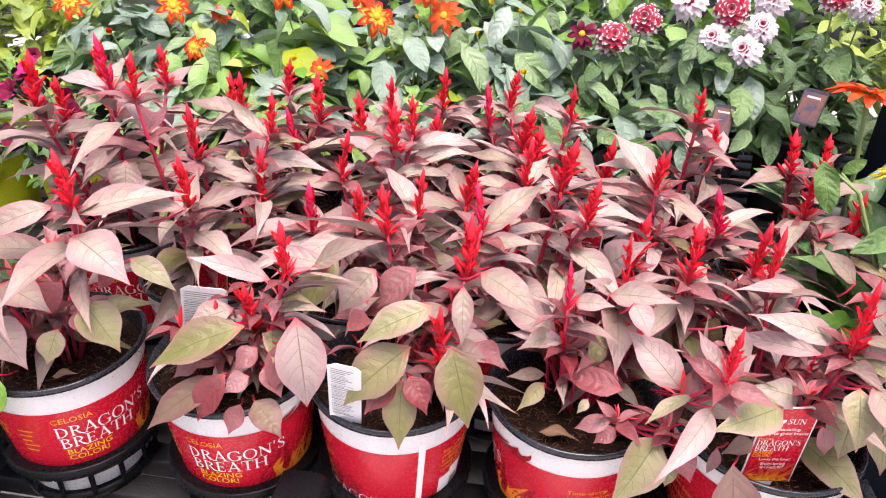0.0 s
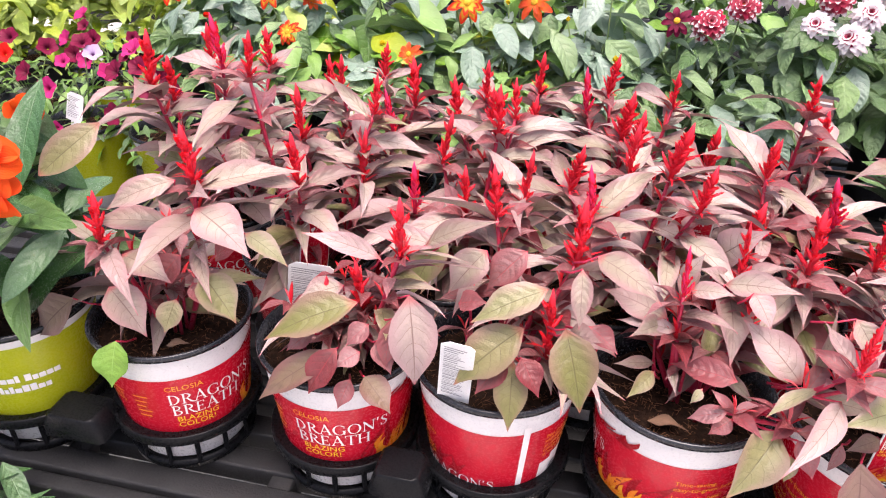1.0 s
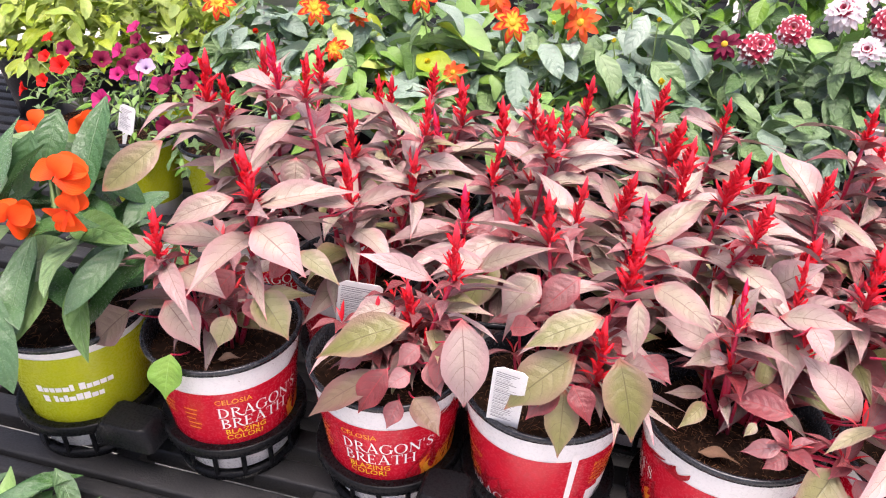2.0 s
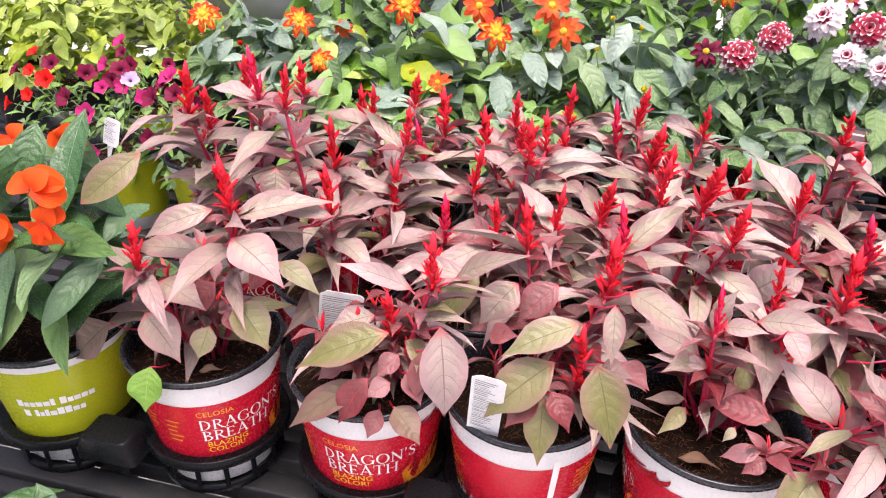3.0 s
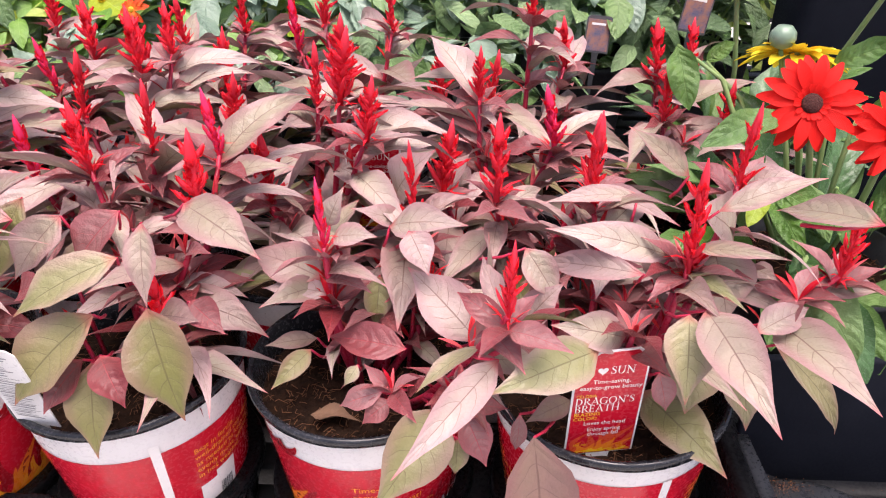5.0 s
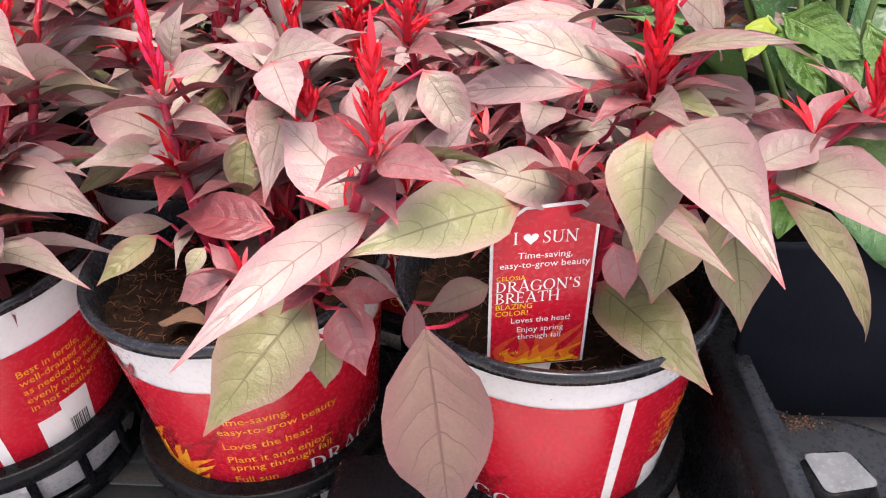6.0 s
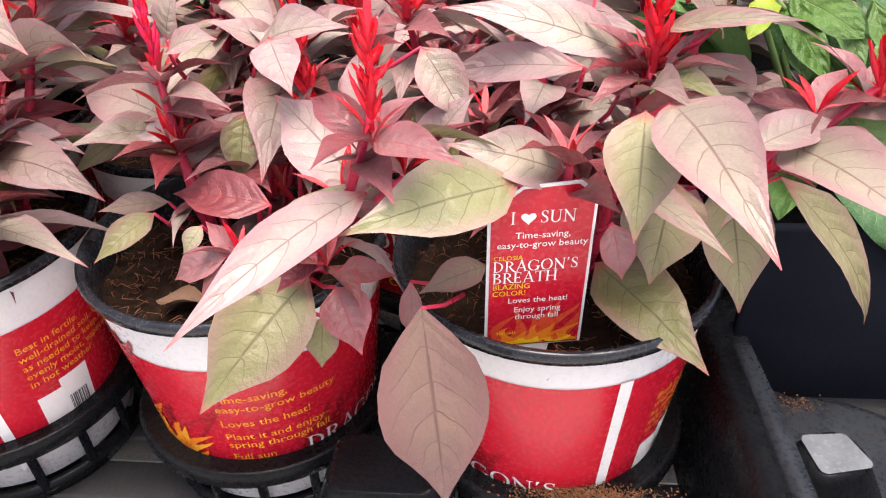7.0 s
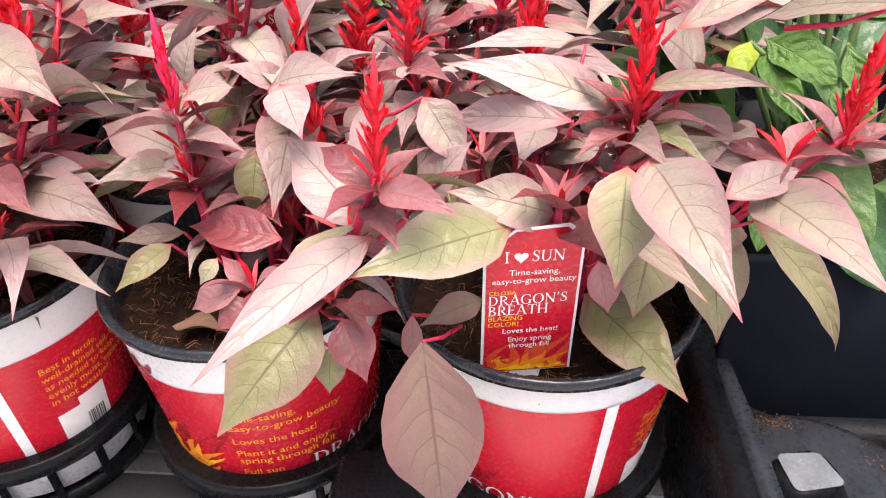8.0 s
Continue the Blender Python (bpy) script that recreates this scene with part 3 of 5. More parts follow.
# ---- celosia plants ----
def bract_cluster(bm, rnd, root, head, n, reach, wide):
    """A small upright flame of pointed bracts along one side branch."""
    along = (head - root)
    way = along.normalized()
    side = way.cross(Vector((0.3, 0.8, 0.2))).normalized()
    other = way.cross(side)
    for k in range(n):
        u = k / (n - 1)
        b = root.lerp(head, 0.85 * u)
        c = k * 2.4 + rnd.uniform(-0.5, 0.5)
        away = (side * math.cos(c) + other * math.sin(c)) * reach * rnd.uniform(0.5, 1.2) * (1.15 - u)
        tip = b + away + way * reach * rnd.uniform(1.2, 2.4) + Vector((0, 0, rnd.uniform(0, 0.6) * reach))
        mid = b.lerp(tip, 0.45) + away * 0.35
        flat = (tip - b).cross(Vector((math.sin(c), 0.3, math.cos(c)))).normalized() * wide * rnd.uniform(0.7, 1.3)
        ngrid(bm, [[b - flat * 0.6, b + flat * 0.6], [mid - flat, mid + flat], [tip - flat * 0.08, tip + flat * 0.08]])


def plume_mesh(seed, mat):
    """A loose flower spike one unit tall: a stalk with uneven side branches of bracts and a pointed head."""
    key = ("plume", seed, mat.name)
    if key in MESHES:
        return MESHES[key]
    rnd = random.Random(seed * 7 + 1)
    bm = bmesh.new()
    sway = Vector((rnd.uniform(-0.07, 0.07), rnd.uniform(-0.07, 0.07), 0))
    tube(bm, [(0, 0, 0), sway * 0.25 + Vector((0, 0, 0.5)), sway * 0.8 + Vector((0, 0, 0.9))], [0.030, 0.024, 0.010], 6)
    branches = (14, 18, 11, 21, 16)[seed % 5]
    full = (0.9, 1.15, 0.7, 1.25, 1.0)[seed % 5]
    for i in range(branches):
        s = (i + rnd.uniform(-0.4, 0.4)) / branches
        a = i * 2.399 + rnd.uniform(-0.6, 0.6)
        out = Vector((math.cos(a), math.sin(a), 0))
        root = sway * s * s + Vector((0, 0, 0.05 + 0.66 * max(0.0, s)))
        length = (0.17 * (1 - s) ** 0.6 + 0.08) * rnd.choice((0.6, 0.85, 1.0, 1.3))
        rise = rnd.uniform(0.75, 1.3)
        head = root + out * length * full * math.cos(rise) + Vector((0, 0, length * math.sin(rise)))
        tube(bm, [root, root.lerp(head, 0.45), root.lerp(head, 0.8), head + Vector((0, 0, 0.03))], [0.014, 0.028, 0.020, 0.003], 5)
        bract_cluster(bm, rnd, root.lerp(head, 0.2), head, 17, 0.034, 0.019)
    tube(bm, [sway * 0.5 + Vector((0, 0, 0.55)), sway * 0.7 + Vector((0, 0, 0.7)), sway * 0.9 + Vector((0, 0, 0.84)), sway + Vector((0, 0, 0.98))], [0.024, 0.046, 0.032, 0.004], 6)
    bract_cluster(bm, rnd, sway * 0.5 + Vector((0, 0, 0.58)), sway + Vector((0, 0, 0.92)), 56, 0.040, 0.019)
    for k in range(7):  # narrow bracts below the head
        a = k * 2.4 + rnd.uniform(-0.5, 0.5)
        out, side = Vector((math.cos(a), math.sin(a), 0)), Vector((-math.sin(a), math.cos(a), 0))
        b = Vector((0, 0, rnd.uniform(-0.12, 0.2)))
        tip = b + out * rnd.uniform(0.10, 0.26) + Vector((0, 0, rnd.uniform(0.02, 0.20)))
        mid = b.lerp(tip, 0.5) + Vector((0, 0, 0.03))
        ngrid(bm, [[b - side * 0.008, b + side * 0.008], [mid - side * 0.016, mid + side * 0.016], [tip - side * 0.002, tip + side * 0.002]])
    me = bpy.data.meshes.new("flower_spike")
    bm.to_mesh(me)
    bm.free()
    me.shade_smooth()
    me.materials.append(mat)
    MESHES[key] = me
    return me


def spike(parent, base, tip, seed, fat=1.0):
    b, t = Vector(base), Vector(tip)
    d = t - b
    q = Vector((0, 0, 1)).rotation_difference(d.normalized()).to_matrix().to_4x4()
    mat = PLUME2 if seed % 5 == 0 else PLUME
    return link("flower_spike", plume_mesh(seed % 5, mat), None, parent, "", Matrix.Translation(b) @ q @ Matrix.Diagonal((d.length * fat, d.length * fat, d.length, 1)))


def tuft(parent, at, size, rnd, n=6):
    """Young red leaves round a growing point."""
    p = Vector(at)
    for i in range(n):
        a = i * 2.4 + rnd.uniform(0, 1)
        outer = i % 2 == 0
        el = rnd.uniform(-0.1, 0.6) if outer else rnd.uniform(0.6, 1.3)
        l = size * (rnd.uniform(0.9, 1.35) if outer else rnd.uniform(0.5, 0.85))
        tip = p + l * Vector((math.cos(a) * math.cos(el), math.sin(a) * math.cos(el), math.sin(el)))
        put_leaf(parent, YOUNG if outer else BUDRED, p, tip, 0.38 if outer else 0.17, 0.8 if outer else 0.5, rnd.uniform(-30, 30), 0.4, 0.1, 0.0, "tapered" if outer else "narrow", "young_leaf")


WID = (0.24, 0.31, 0.40)
TAG_SPOT = Vector((0.46, -0.13, 0.88))
BEND = (0.5, 0.9, 1.3)


def stem_with_leaves(parent, foot, top, rnd, n, long=(0.06, 0.12), plume=0.07, old=0.22, spread=None, bare=0.3):
    """A red stem from the soil to its top, leaves spiralling up it and a spike on it."""
    foot, top = Vector(foot), Vector(top)
    lean = Vector((rnd.uniform(-0.012, 0.012), rnd.uniform(-0.012, 0.012), 0))
    mids = [foot, foot.lerp(top, 0.35) + lean, foot.lerp(top, 0.7) + lean * 0.5, top]
    bm = bmesh.new()
    tube(bm, mids, [0.0042, 0.0036, 0.003, 0.0022], 7)
    part("stem", bm, STEM, parent)
    a0 = rnd.uniform(0, 6.28)
    for i in range(n):
        s = bare + (0.96 - bare) * (i / max(1, n - 1)) ** 0.8
        p = foot.lerp(top, s) + lean * (1 - abs(2 * s - 1))
        a = a0 + i * 2.4 + rnd.uniform(-0.4, 0.4)
        if spread is not None and rnd.random() < 0.5:
            a = spread + rnd.uniform(-1.1, 1.1)
        l = rnd.uniform(*long) * (1.0 - 0.35 * max(0, s - 0.55) / 0.45)
        el = rnd.uniform(-0.35, 0.45) - 0.3 * (1 - s)
        upper = s > 0.5 and plume > 0 and i % 3 < 2
        if upper:
            l, el = rnd.uniform(0.75 * long[1], 1.1 * long[1]), rnd.uniform(-0.25, 0.42)
        tip = p + l * Vector((math.cos(a) * math.cos(el), math.sin(a) * math.cos(el), math.sin(el)))
        if (parent.location + tip - TAG_SPOT).length < 0.06:  # leaves grow clear of the printed tag
            tip.y = 2 * p.y - tip.y
        mat = MAUVE if upper and rnd.random() < 0.93 else OLIVE if rnd.random() < old * (1.4 - s) else (YOUNG if rnd.random() < 0.2 + 0.2 * (l < 0.07) else MAUVE)
        put_leaf(parent, mat, p, tip, rnd.choice((0.19, 0.24, 0.30)) if upper else rnd.choice(WID), rnd.choice(BEND), rnd.uniform(-35, 35), rnd.choice((0.2, 0.45)), rnd.choice((0.14, 0.30)), rnd.choice((-0.5, 0.0, 0.55)), "tapered", "leaf", rnd.choice((0.0, 2.0)))
    for s in (0.35, 0.6, 0.8):
        if s > bare or rnd.random() < 0.6:
            tuft(parent, foot.lerp(top, s) + lean * 0.6, 0.042, rnd, 4)
    if plume:
        spike(parent, top - Vector((0, 0, 0.006)), top + Vector((rnd.uniform(-0.008, 0.008), rnd.uniform(-0.008, 0.008), plume)), rnd.randrange(15), rnd.uniform(0.80, 1.0) if long[1] < 0.1 else rnd.uniform(1.15, 1.5))
        tuft(parent, top - Vector((0, 0, 0.012)), 0.040, rnd, 7)
    else:
        tuft(parent, top, 0.04, rnd, 7)


POTTED = "potted celosias on the bench"
LAB = "celosia with mauve leaves and red spikes in red-white pot"


def celosia(x, y, seed, turn_, tips, label=LAB, rich=False, leaves=(9, 12), shoots=3, long=(0.065, 0.128), side=None, bare=0.3, red_top=0.160):
    """tips: where the flower spikes end, in the world."""
    rnd = random.Random(seed)
    ob = thing("potted_celosia", label, "potted plant", pose(x, y, RIM - POT_H), POTTED)
    pot = pot_body(ob, RED, 1.0, red_top)
    celosia_print(pot, turn_, rich)
    soil(ob, 1.0, seed)
    z = POT_H - 0.03
    for tx, ty, tz in tips:
        p = Vector((tx - x, ty - y, tz - (RIM - POT_H)))
        plume = rnd.uniform(0.060, 0.092)
        foot = Vector((p.x * 0.35, p.y * 0.35, z))
        if foot.xy.length > 0.07:
            foot.xy = foot.xy.normalized() * 0.07
        stem_with_leaves(ob, foot, (p.x, p.y, p.z - plume), rnd, rnd.randint(*leaves), long=long, plume=plume, spread=math.atan2(p.y, p.x) if p.xy.length > 0.04 else None, bare=bare)
    for i in range(shoots):
        a = 6.28 * (i + rnd.random()) / shoots
        if side is not None:
            a = side + rnd.uniform(-1.2, 1.2)
        r, h = rnd.uniform(0.03, 0.085), rnd.uniform(0.05, 0.13)
        stem_with_leaves(ob, (r * 0.3 * math.cos(a), r * 0.3 * math.sin(a), z), (r * math.cos(a), r * math.sin(a), z + h), rnd, rnd.randint(*leaves), long=long, plume=0.0, spread=a)
    return ob


M, O, Y, D, G = MAUVE, OLIVE, YOUNG, DUSK, FRESH
LEAVES_P1_A = [
    (M, 0.090, -0.038, 0.387, 0.167, -0.068, 0.349, 0.58, -18, .7),
    (O, 0.119, 0.012, 0.331, 0.177, 0.002, 0.296, 0.44, -25, .7),
    (M, 0.184, 0.042, 0.389, 0.078, 0.032, 0.395, 0.25, 34, .5),
    (M, 0.081, 0.102, 0.417, 0.082, 0.082, 0.369, 0.75, 22, .6),
    (M, 0.049, -0.008, 0.404, -0.030, -0.038, 0.369, 0.38, 42, .8),
    (M, 0.034, -0.008, 0.343, -0.080, -0.018, 0.336, 0.33, 32, .5),
    (M, -0.029, -0.068, 0.278, 0.024, -0.088, 0.226, 0.63, -13, .7),
    (O, 0.096, -0.058, 0.310, 0.142, -0.078, 0.261, 0.70, -16, .6),
    (O, 0.053, -0.058, 0.267, 0.042, -0.078, 0.228, 0.73, 41, .6),
    (G, -0.008, -0.104, 0.226, -0.010, -0.128, 0.172, 0.75, 16, .5),
]
LEAVES_P1_B = [
    (M, -0.023, -0.038, 0.308, 0.052, -0.058, 0.290, 0.54, -19, .6),
    (Y, 0.043, -0.018, 0.305, 0.013, -0.038, 0.267, 0.72, 47, .6),
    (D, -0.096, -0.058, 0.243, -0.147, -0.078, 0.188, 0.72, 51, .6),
    (Y, 0.091, -0.018, 0.312, 0.132, -0.018, 0.334, 0.69, -39, .5),
    (Y, 0.074, -0.048, 0.288, 0.107, -0.068, 0.264, 0.65, -11, .6),
]
LEAVES_P2_A = [
    (M, 0.110, 0.007, 0.347, 0.201, -0.023, 0.408, 0.26, -42, .6),
    (M, 0.055, 0.007, 0.321, -0.031, -0.023, 0.361, 0.28, 36, .6),
    (O, 0.048, -0.063, 0.303, -0.059, -0.093, 0.251, 0.40, 35, .7),
    (M, 0.109, -0.063, 0.323, 0.119, -0.078, 0.207, 0.48, -11, .8),
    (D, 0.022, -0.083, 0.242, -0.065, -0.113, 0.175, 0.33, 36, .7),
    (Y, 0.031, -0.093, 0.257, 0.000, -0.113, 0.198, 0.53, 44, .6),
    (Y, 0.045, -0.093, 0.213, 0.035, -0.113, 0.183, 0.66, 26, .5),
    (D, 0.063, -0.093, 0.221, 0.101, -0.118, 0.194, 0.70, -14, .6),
    (Y, 0.092, -0.073, 0.295, 0.087, -0.093, 0.236, 0.40, 24, .5),
    (M, 0.013, -0.013, 0.288, -0.042, -0.033, 0.268, 0.56, 34, .6),
]
LEAVES_P2_B = [
    (M, 0.123, 0.027, 0.335, 0.027, 0.037, 0.340, 0.31, 31, .5),
    (O, 0.125, 0.047, 0.347, 0.091, 0.007, 0.269, 0.45, 33, .6),
    (Y, -0.007, -0.073, 0.258, -0.031, -0.093, 0.241, 0.75, 32, .6),
    (Y, 0.055, -0.083, 0.248, 0.031, -0.103, 0.236, 0.75, 29, .6),
    (Y, 0.073, -0.073, 0.260, 0.095, -0.093, 0.231, 0.72, -12, .6),
    (Y, -0.002, -0.053, 0.256, -0.024, -0.063, 0.272, 0.75, 35, .5),
    (Y, 0.060, -0.063, 0.274, 0.039, -0.083, 0.254, 0.75, 31, .6),
]
LEAVES_P3_A = [
    (O, 0.053, -0.060, 0.349, -0.024, -0.090, 0.313, 0.44, 31, .6),
    (O, 0.033, -0.080, 0.309, -0.036, -0.110, 0.240, 0.52, 33, .7),
    (O, 0.025, -0.090, 0.269, 0.029, -0.126, 0.200, 0.49, 2, .5),
    (Y, 0.019, -0.090, 0.272, -0.011, -0.115, 0.236, 0.58, 27, .6),
    (Y, 0.034, -0.090, 0.276, 0.058, -0.115, 0.246, 0.66, -17, .6),
    (O, 0.077, -0.080, 0.316, 0.103, -0.115, 0.234, 0.56, -19, .7),
    (M, 0.086, -0.070, 0.386, 0.090, -0.100, 0.332, 0.37, -2, .6),
    (M, 0.101, -0.030, 0.380, 0.169, -0.070, 0.356, 0.47, -28, .8),
    (M, -0.023, 0.000, 0.351, -0.061, -0.030, 0.305, 0.69, 33, .6),
    (Y, 0.023, 0.010, 0.351, -0.019, -0.010, 0.304, 0.62, 37, .6),
]
LEAVES_P3_B = [
    (Y, 0.102, -0.060, 0.309, 0.134, -0.080, 0.293, 0.63, -25, .6),
    (D, 0.079, -0.070, 0.302, 0.116, -0.080, 0.305, 0.75, -29, .6),
    (Y, -0.044, -0.050, 0.308, -0.010, -0.060, 0.321, 0.72, -32, .5),
]
LEAVES_P4_A = [
    (M, 0.122, -0.115, 0.301, 0.055, -0.210, 0.283, 0.22, 29, 0.9),
    (O, 0.082, -0.103, 0.240, 0.032, -0.164, 0.195, 0.54, 32, 0.7),
    (Y, 0.099, -0.111, 0.240, 0.115, -0.135, 0.213, 0.70, -9, 0.6),
    (O, 0.093, -0.123, 0.229, 0.091, -0.133, 0.201, 0.64, 19, 0.6),
    (M, 0.107, -0.052, 0.266, 0.046, -0.002, 0.305, 0.51, 25, 0.6),
    (M, 0.037, 0.069, 0.300, 0.038, -0.032, 0.259, 0.40, 13, 0.8),
    (M, 0.049, -0.003, 0.341, 0.067, -0.033, 0.317, 0.68, -14, 0.6),
    (O, 0.019, 0.011, 0.287, 0.015, -0.012, 0.246, 0.58, 22, 0.6),
    (Y, 0.046, -0.045, 0.251, -0.024, -0.027, 0.248, 0.46, 38, 0.6),
    (D, -0.039, -0.009, 0.231, -0.085, -0.020, 0.229, 0.35, 37, 0.6),
]
LEAVES_P4_B = [
    (O, -0.040, -0.029, 0.234, -0.069, -0.064, 0.218, 0.43, 35, 0.6),
    (O, 0.008, -0.063, 0.247, -0.003, -0.073, 0.233, 0.59, 40, 0.6),
    (M, -0.033, 0.013, 0.273, -0.076, -0.041, 0.287, 0.37, 34, 0.8),
    (M, -0.032, 0.009, 0.284, -0.106, 0.040, 0.292, 0.53, 27, 0.6),
    (Y, 0.032, -0.090, 0.244, -0.005, -0.087, 0.224, 0.49, 39, 0.6),
    (Y, 0.089, -0.103, 0.256, 0.070, -0.123, 0.244, 0.55, 29, 0.6),
    (Y, 0.100, -0.103, 0.245, 0.131, -0.103, 0.242, 0.53, -32, 0.6),
    (Y, 0.038, -0.093, 0.237, 0.016, -0.103, 0.221, 0.70, 29, 0.6),
    (Y, 0.051, -0.083, 0.240, 0.070, -0.093, 0.262, 0.61, -43, 0.6),
    (M, 0.118, -0.043, 0.256, 0.114, -0.053, 0.371, 0.12, 154, 0.6),
]
LEAVES_P4_C = [
    (M, 0.027, 0.037, 0.323, 0.098, -0.003, 0.347, 0.39, -36, 0.6),
    (M, 0.025, 0.097, 0.323, 0.067, 0.067, 0.383, 0.57, -70, 0.6),
    (M, 0.039, 0.057, 0.312, -0.007, 0.037, 0.340, 0.39, 43, 0.6),
    (M, -0.015, -0.003, 0.334, 0.026, -0.023, 0.347, 0.50, -34, 0.6),
    (M, -0.024, 0.017, 0.334, -0.006, 0.017, 0.372, 0.48, -71, 0.6),
    (M, 0.143, -0.033, 0.345, 0.170, -0.053, 0.306, 0.53, -33, 0.6),
    (M, 0.145, -0.053, 0.288, 0.173, -0.053, 0.327, 0.59, -45, 0.6),
]
LEAVES_P5_A = [
    (M, 0.038, -0.096, 0.346, 0.060, -0.192, 0.326, 0.35, -24, 0.9),
    (M, 0.107, -0.053, 0.306, 0.138, -0.154, 0.309, 0.36, -27, 0.6),
    (O, 0.107, -0.063, 0.291, 0.193, -0.035, 0.171, 0.19, -54, 0.6),
    (M, 0.082, -0.081, 0.316, 0.130, -0.050, 0.317, 0.44, -24, 0.5),
    (O, 0.028, -0.095, 0.341, 0.021, -0.140, 0.301, 0.57, -1, 0.6),
    (O, 0.058, -0.048, 0.280, 0.046, -0.078, 0.232, 0.77, 4, 0.6),
    (O, 0.023, -0.035, 0.215, 0.079, -0.105, 0.191, 0.48, -25, 0.8),
    (Y, 0.024, -0.068, 0.265, 0.031, -0.078, 0.235, 0.64, -30, 0.6),
    (Y, 0.004, -0.061, 0.284, 0.020, -0.108, 0.296, 0.39, -23, 0.6),
    (O, -0.027, -0.081, 0.297, -0.109, -0.132, 0.297, 0.41, 39, 0.5),
]
LEAVES_P5_B = [
    (M, -0.003, -0.057, 0.290, -0.063, -0.077, 0.316, 0.47, 50, 0.7),
    (M, 0.004, -0.055, 0.347, -0.073, -0.001, 0.322, 0.24, 42, 0.5),
    (M, 0.028, -0.018, 0.317, 0.021, 0.002, 0.346, 0.78, 19, 0.6),
    (M, 0.072, 0.002, 0.333, 0.078, -0.038, 0.293, 0.95, -16, 0.6),
    (M, 0.055, -0.035, 0.389, 0.126, -0.031, 0.414, 0.26, -35, 0.7),
    (M, 0.124, -0.112, 0.423, 0.090, -0.044, 0.395, 0.32, 37, 0.5),
    (M, 0.042, -0.038, 0.359, 0.095, -0.078, 0.375, 0.20, -38, 0.6),
    (M, 0.033, -0.018, 0.339, -0.067, -0.028, 0.369, 0.28, 38, 0.6),
    (M, 0.022, 0.072, 0.346, -0.064, 0.042, 0.353, 0.21, 35, 0.6),
    (M, 0.044, 0.012, 0.394, -0.006, 0.012, 0.434, 0.33, 53, 0.6),
]
LEAVES_P5_C = [
    (M, 0.080, -0.008, 0.354, 0.040, -0.028, 0.389, 0.86, 51, 0.6),
    (M, 0.086, 0.012, 0.378, 0.128, -0.008, 0.401, 0.71, -43, 0.6),
    (Y, 0.010, -0.028, 0.272, -0.025, -0.048, 0.322, 0.36, 59, 0.6),
    (Y, 0.010, -0.028, 0.272, 0.012, -0.038, 0.307, 0.51, -129, 0.6),
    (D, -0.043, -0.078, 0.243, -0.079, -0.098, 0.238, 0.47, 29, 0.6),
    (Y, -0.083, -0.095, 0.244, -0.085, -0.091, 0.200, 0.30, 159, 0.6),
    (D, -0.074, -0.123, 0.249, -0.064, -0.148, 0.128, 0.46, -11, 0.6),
    (M, 0.108, 0.012, 0.311, 0.118, -0.018, 0.318, 0.56, -35, 0.6),
    (O, 0.091, -0.030, 0.276, 0.104, -0.062, 0.200, 0.46, -22, 0.7),
]


def add_leaves(ob, rows):
    """Single large leaves: material, where the stalk starts and where the leaf ends (from the pot's foot), width, roll, bend."""
    for i, (mat, x0, y0, z0, x1, y1, z1, w, roll, b) in enumerate(rows):
        young = mat is YOUNG
        put_leaf(ob, mat, (x0, y0, z0), (x1, y1, z1), w, b, roll, 0.34 if young else 0.26, 0.15, (0.0, 0.2, -0.2)[i % 3], "tapered", "leaf", float(i % 4))
        a = Vector((x0, y0, z0))
        t = a + Vector((-x0 * 0.25, -y0 * 0.25 + 0.006, -0.020))
        bm = bmesh.new()
        tube(bm, [t, a.lerp(t, 0.5) + Vector((0, 0, -0.003)), a], [0.0015, 0.0013, 0.0010], 6)
        part("leaf_stalk", bm, STEM, ob)


p1 = celosia(-0.445, -0.012, 11, 58, ((-0.373, -0.017, 1.073), (-0.495, -0.05, 0.985)), LAB, True, (8, 10), 2, (0.06, 0.12), 1.2)
p2 = celosia(-0.206, -0.007, 12, 19, ((-0.112, -0.047, 1.034), (-0.170, -0.020, 0.930), (-0.225, -0.010, 0.900)), LAB, True, (6, 8), 2, (0.05, 0.10), 1.2)
p3 = celosia(0.0, 0.0, 13, -185, ((-0.021, 0.059, 1.029), (0.080, 0.035, 1.010), (0.092, 0.079, 1.030), (0.060, -0.035, 0.930)), LAB, True, (6, 8), 2, (0.06, 0.11), 1.2)
p4 = celosia(0.223, 0.003, 14, -93, ((0.200, -0.004, 0.985), (0.351, -0.112, 0.996), (0.270, 0.062, 0.990), (0.285, 0.030, 0.945)), LAB, True, (5, 6), 3, (0.04, 0.08), 1.7, 0.35)
p5 = celosia(0.446, -0.012, 15, -192, ((0.487, -0.050, 1.030), (0.527, -0.005, 1.055), (0.430, 0.060, 1.020), (0.615, -0.020, 0.985)), LAB, True, (6, 7), 3, (0.04, 0.09), 1.6, 0.42, 0.171)
for ob, rows in ((p1, LEAVES_P1_A), (p1, LEAVES_P1_B), (p2, LEAVES_P2_A), (p2, LEAVES_P2_B), (p3, LEAVES_P3_A), (p3, LEAVES_P3_B), (p4, LEAVES_P4_A), (p4, LEAVES_P4_B), (p4, LEAVES_P4_C), (p5, LEAVES_P5_A), (p5, LEAVES_P5_B), (p5, LEAVES_P5_C)):
    add_leaves(ob, rows)
rt = random.Random(77)
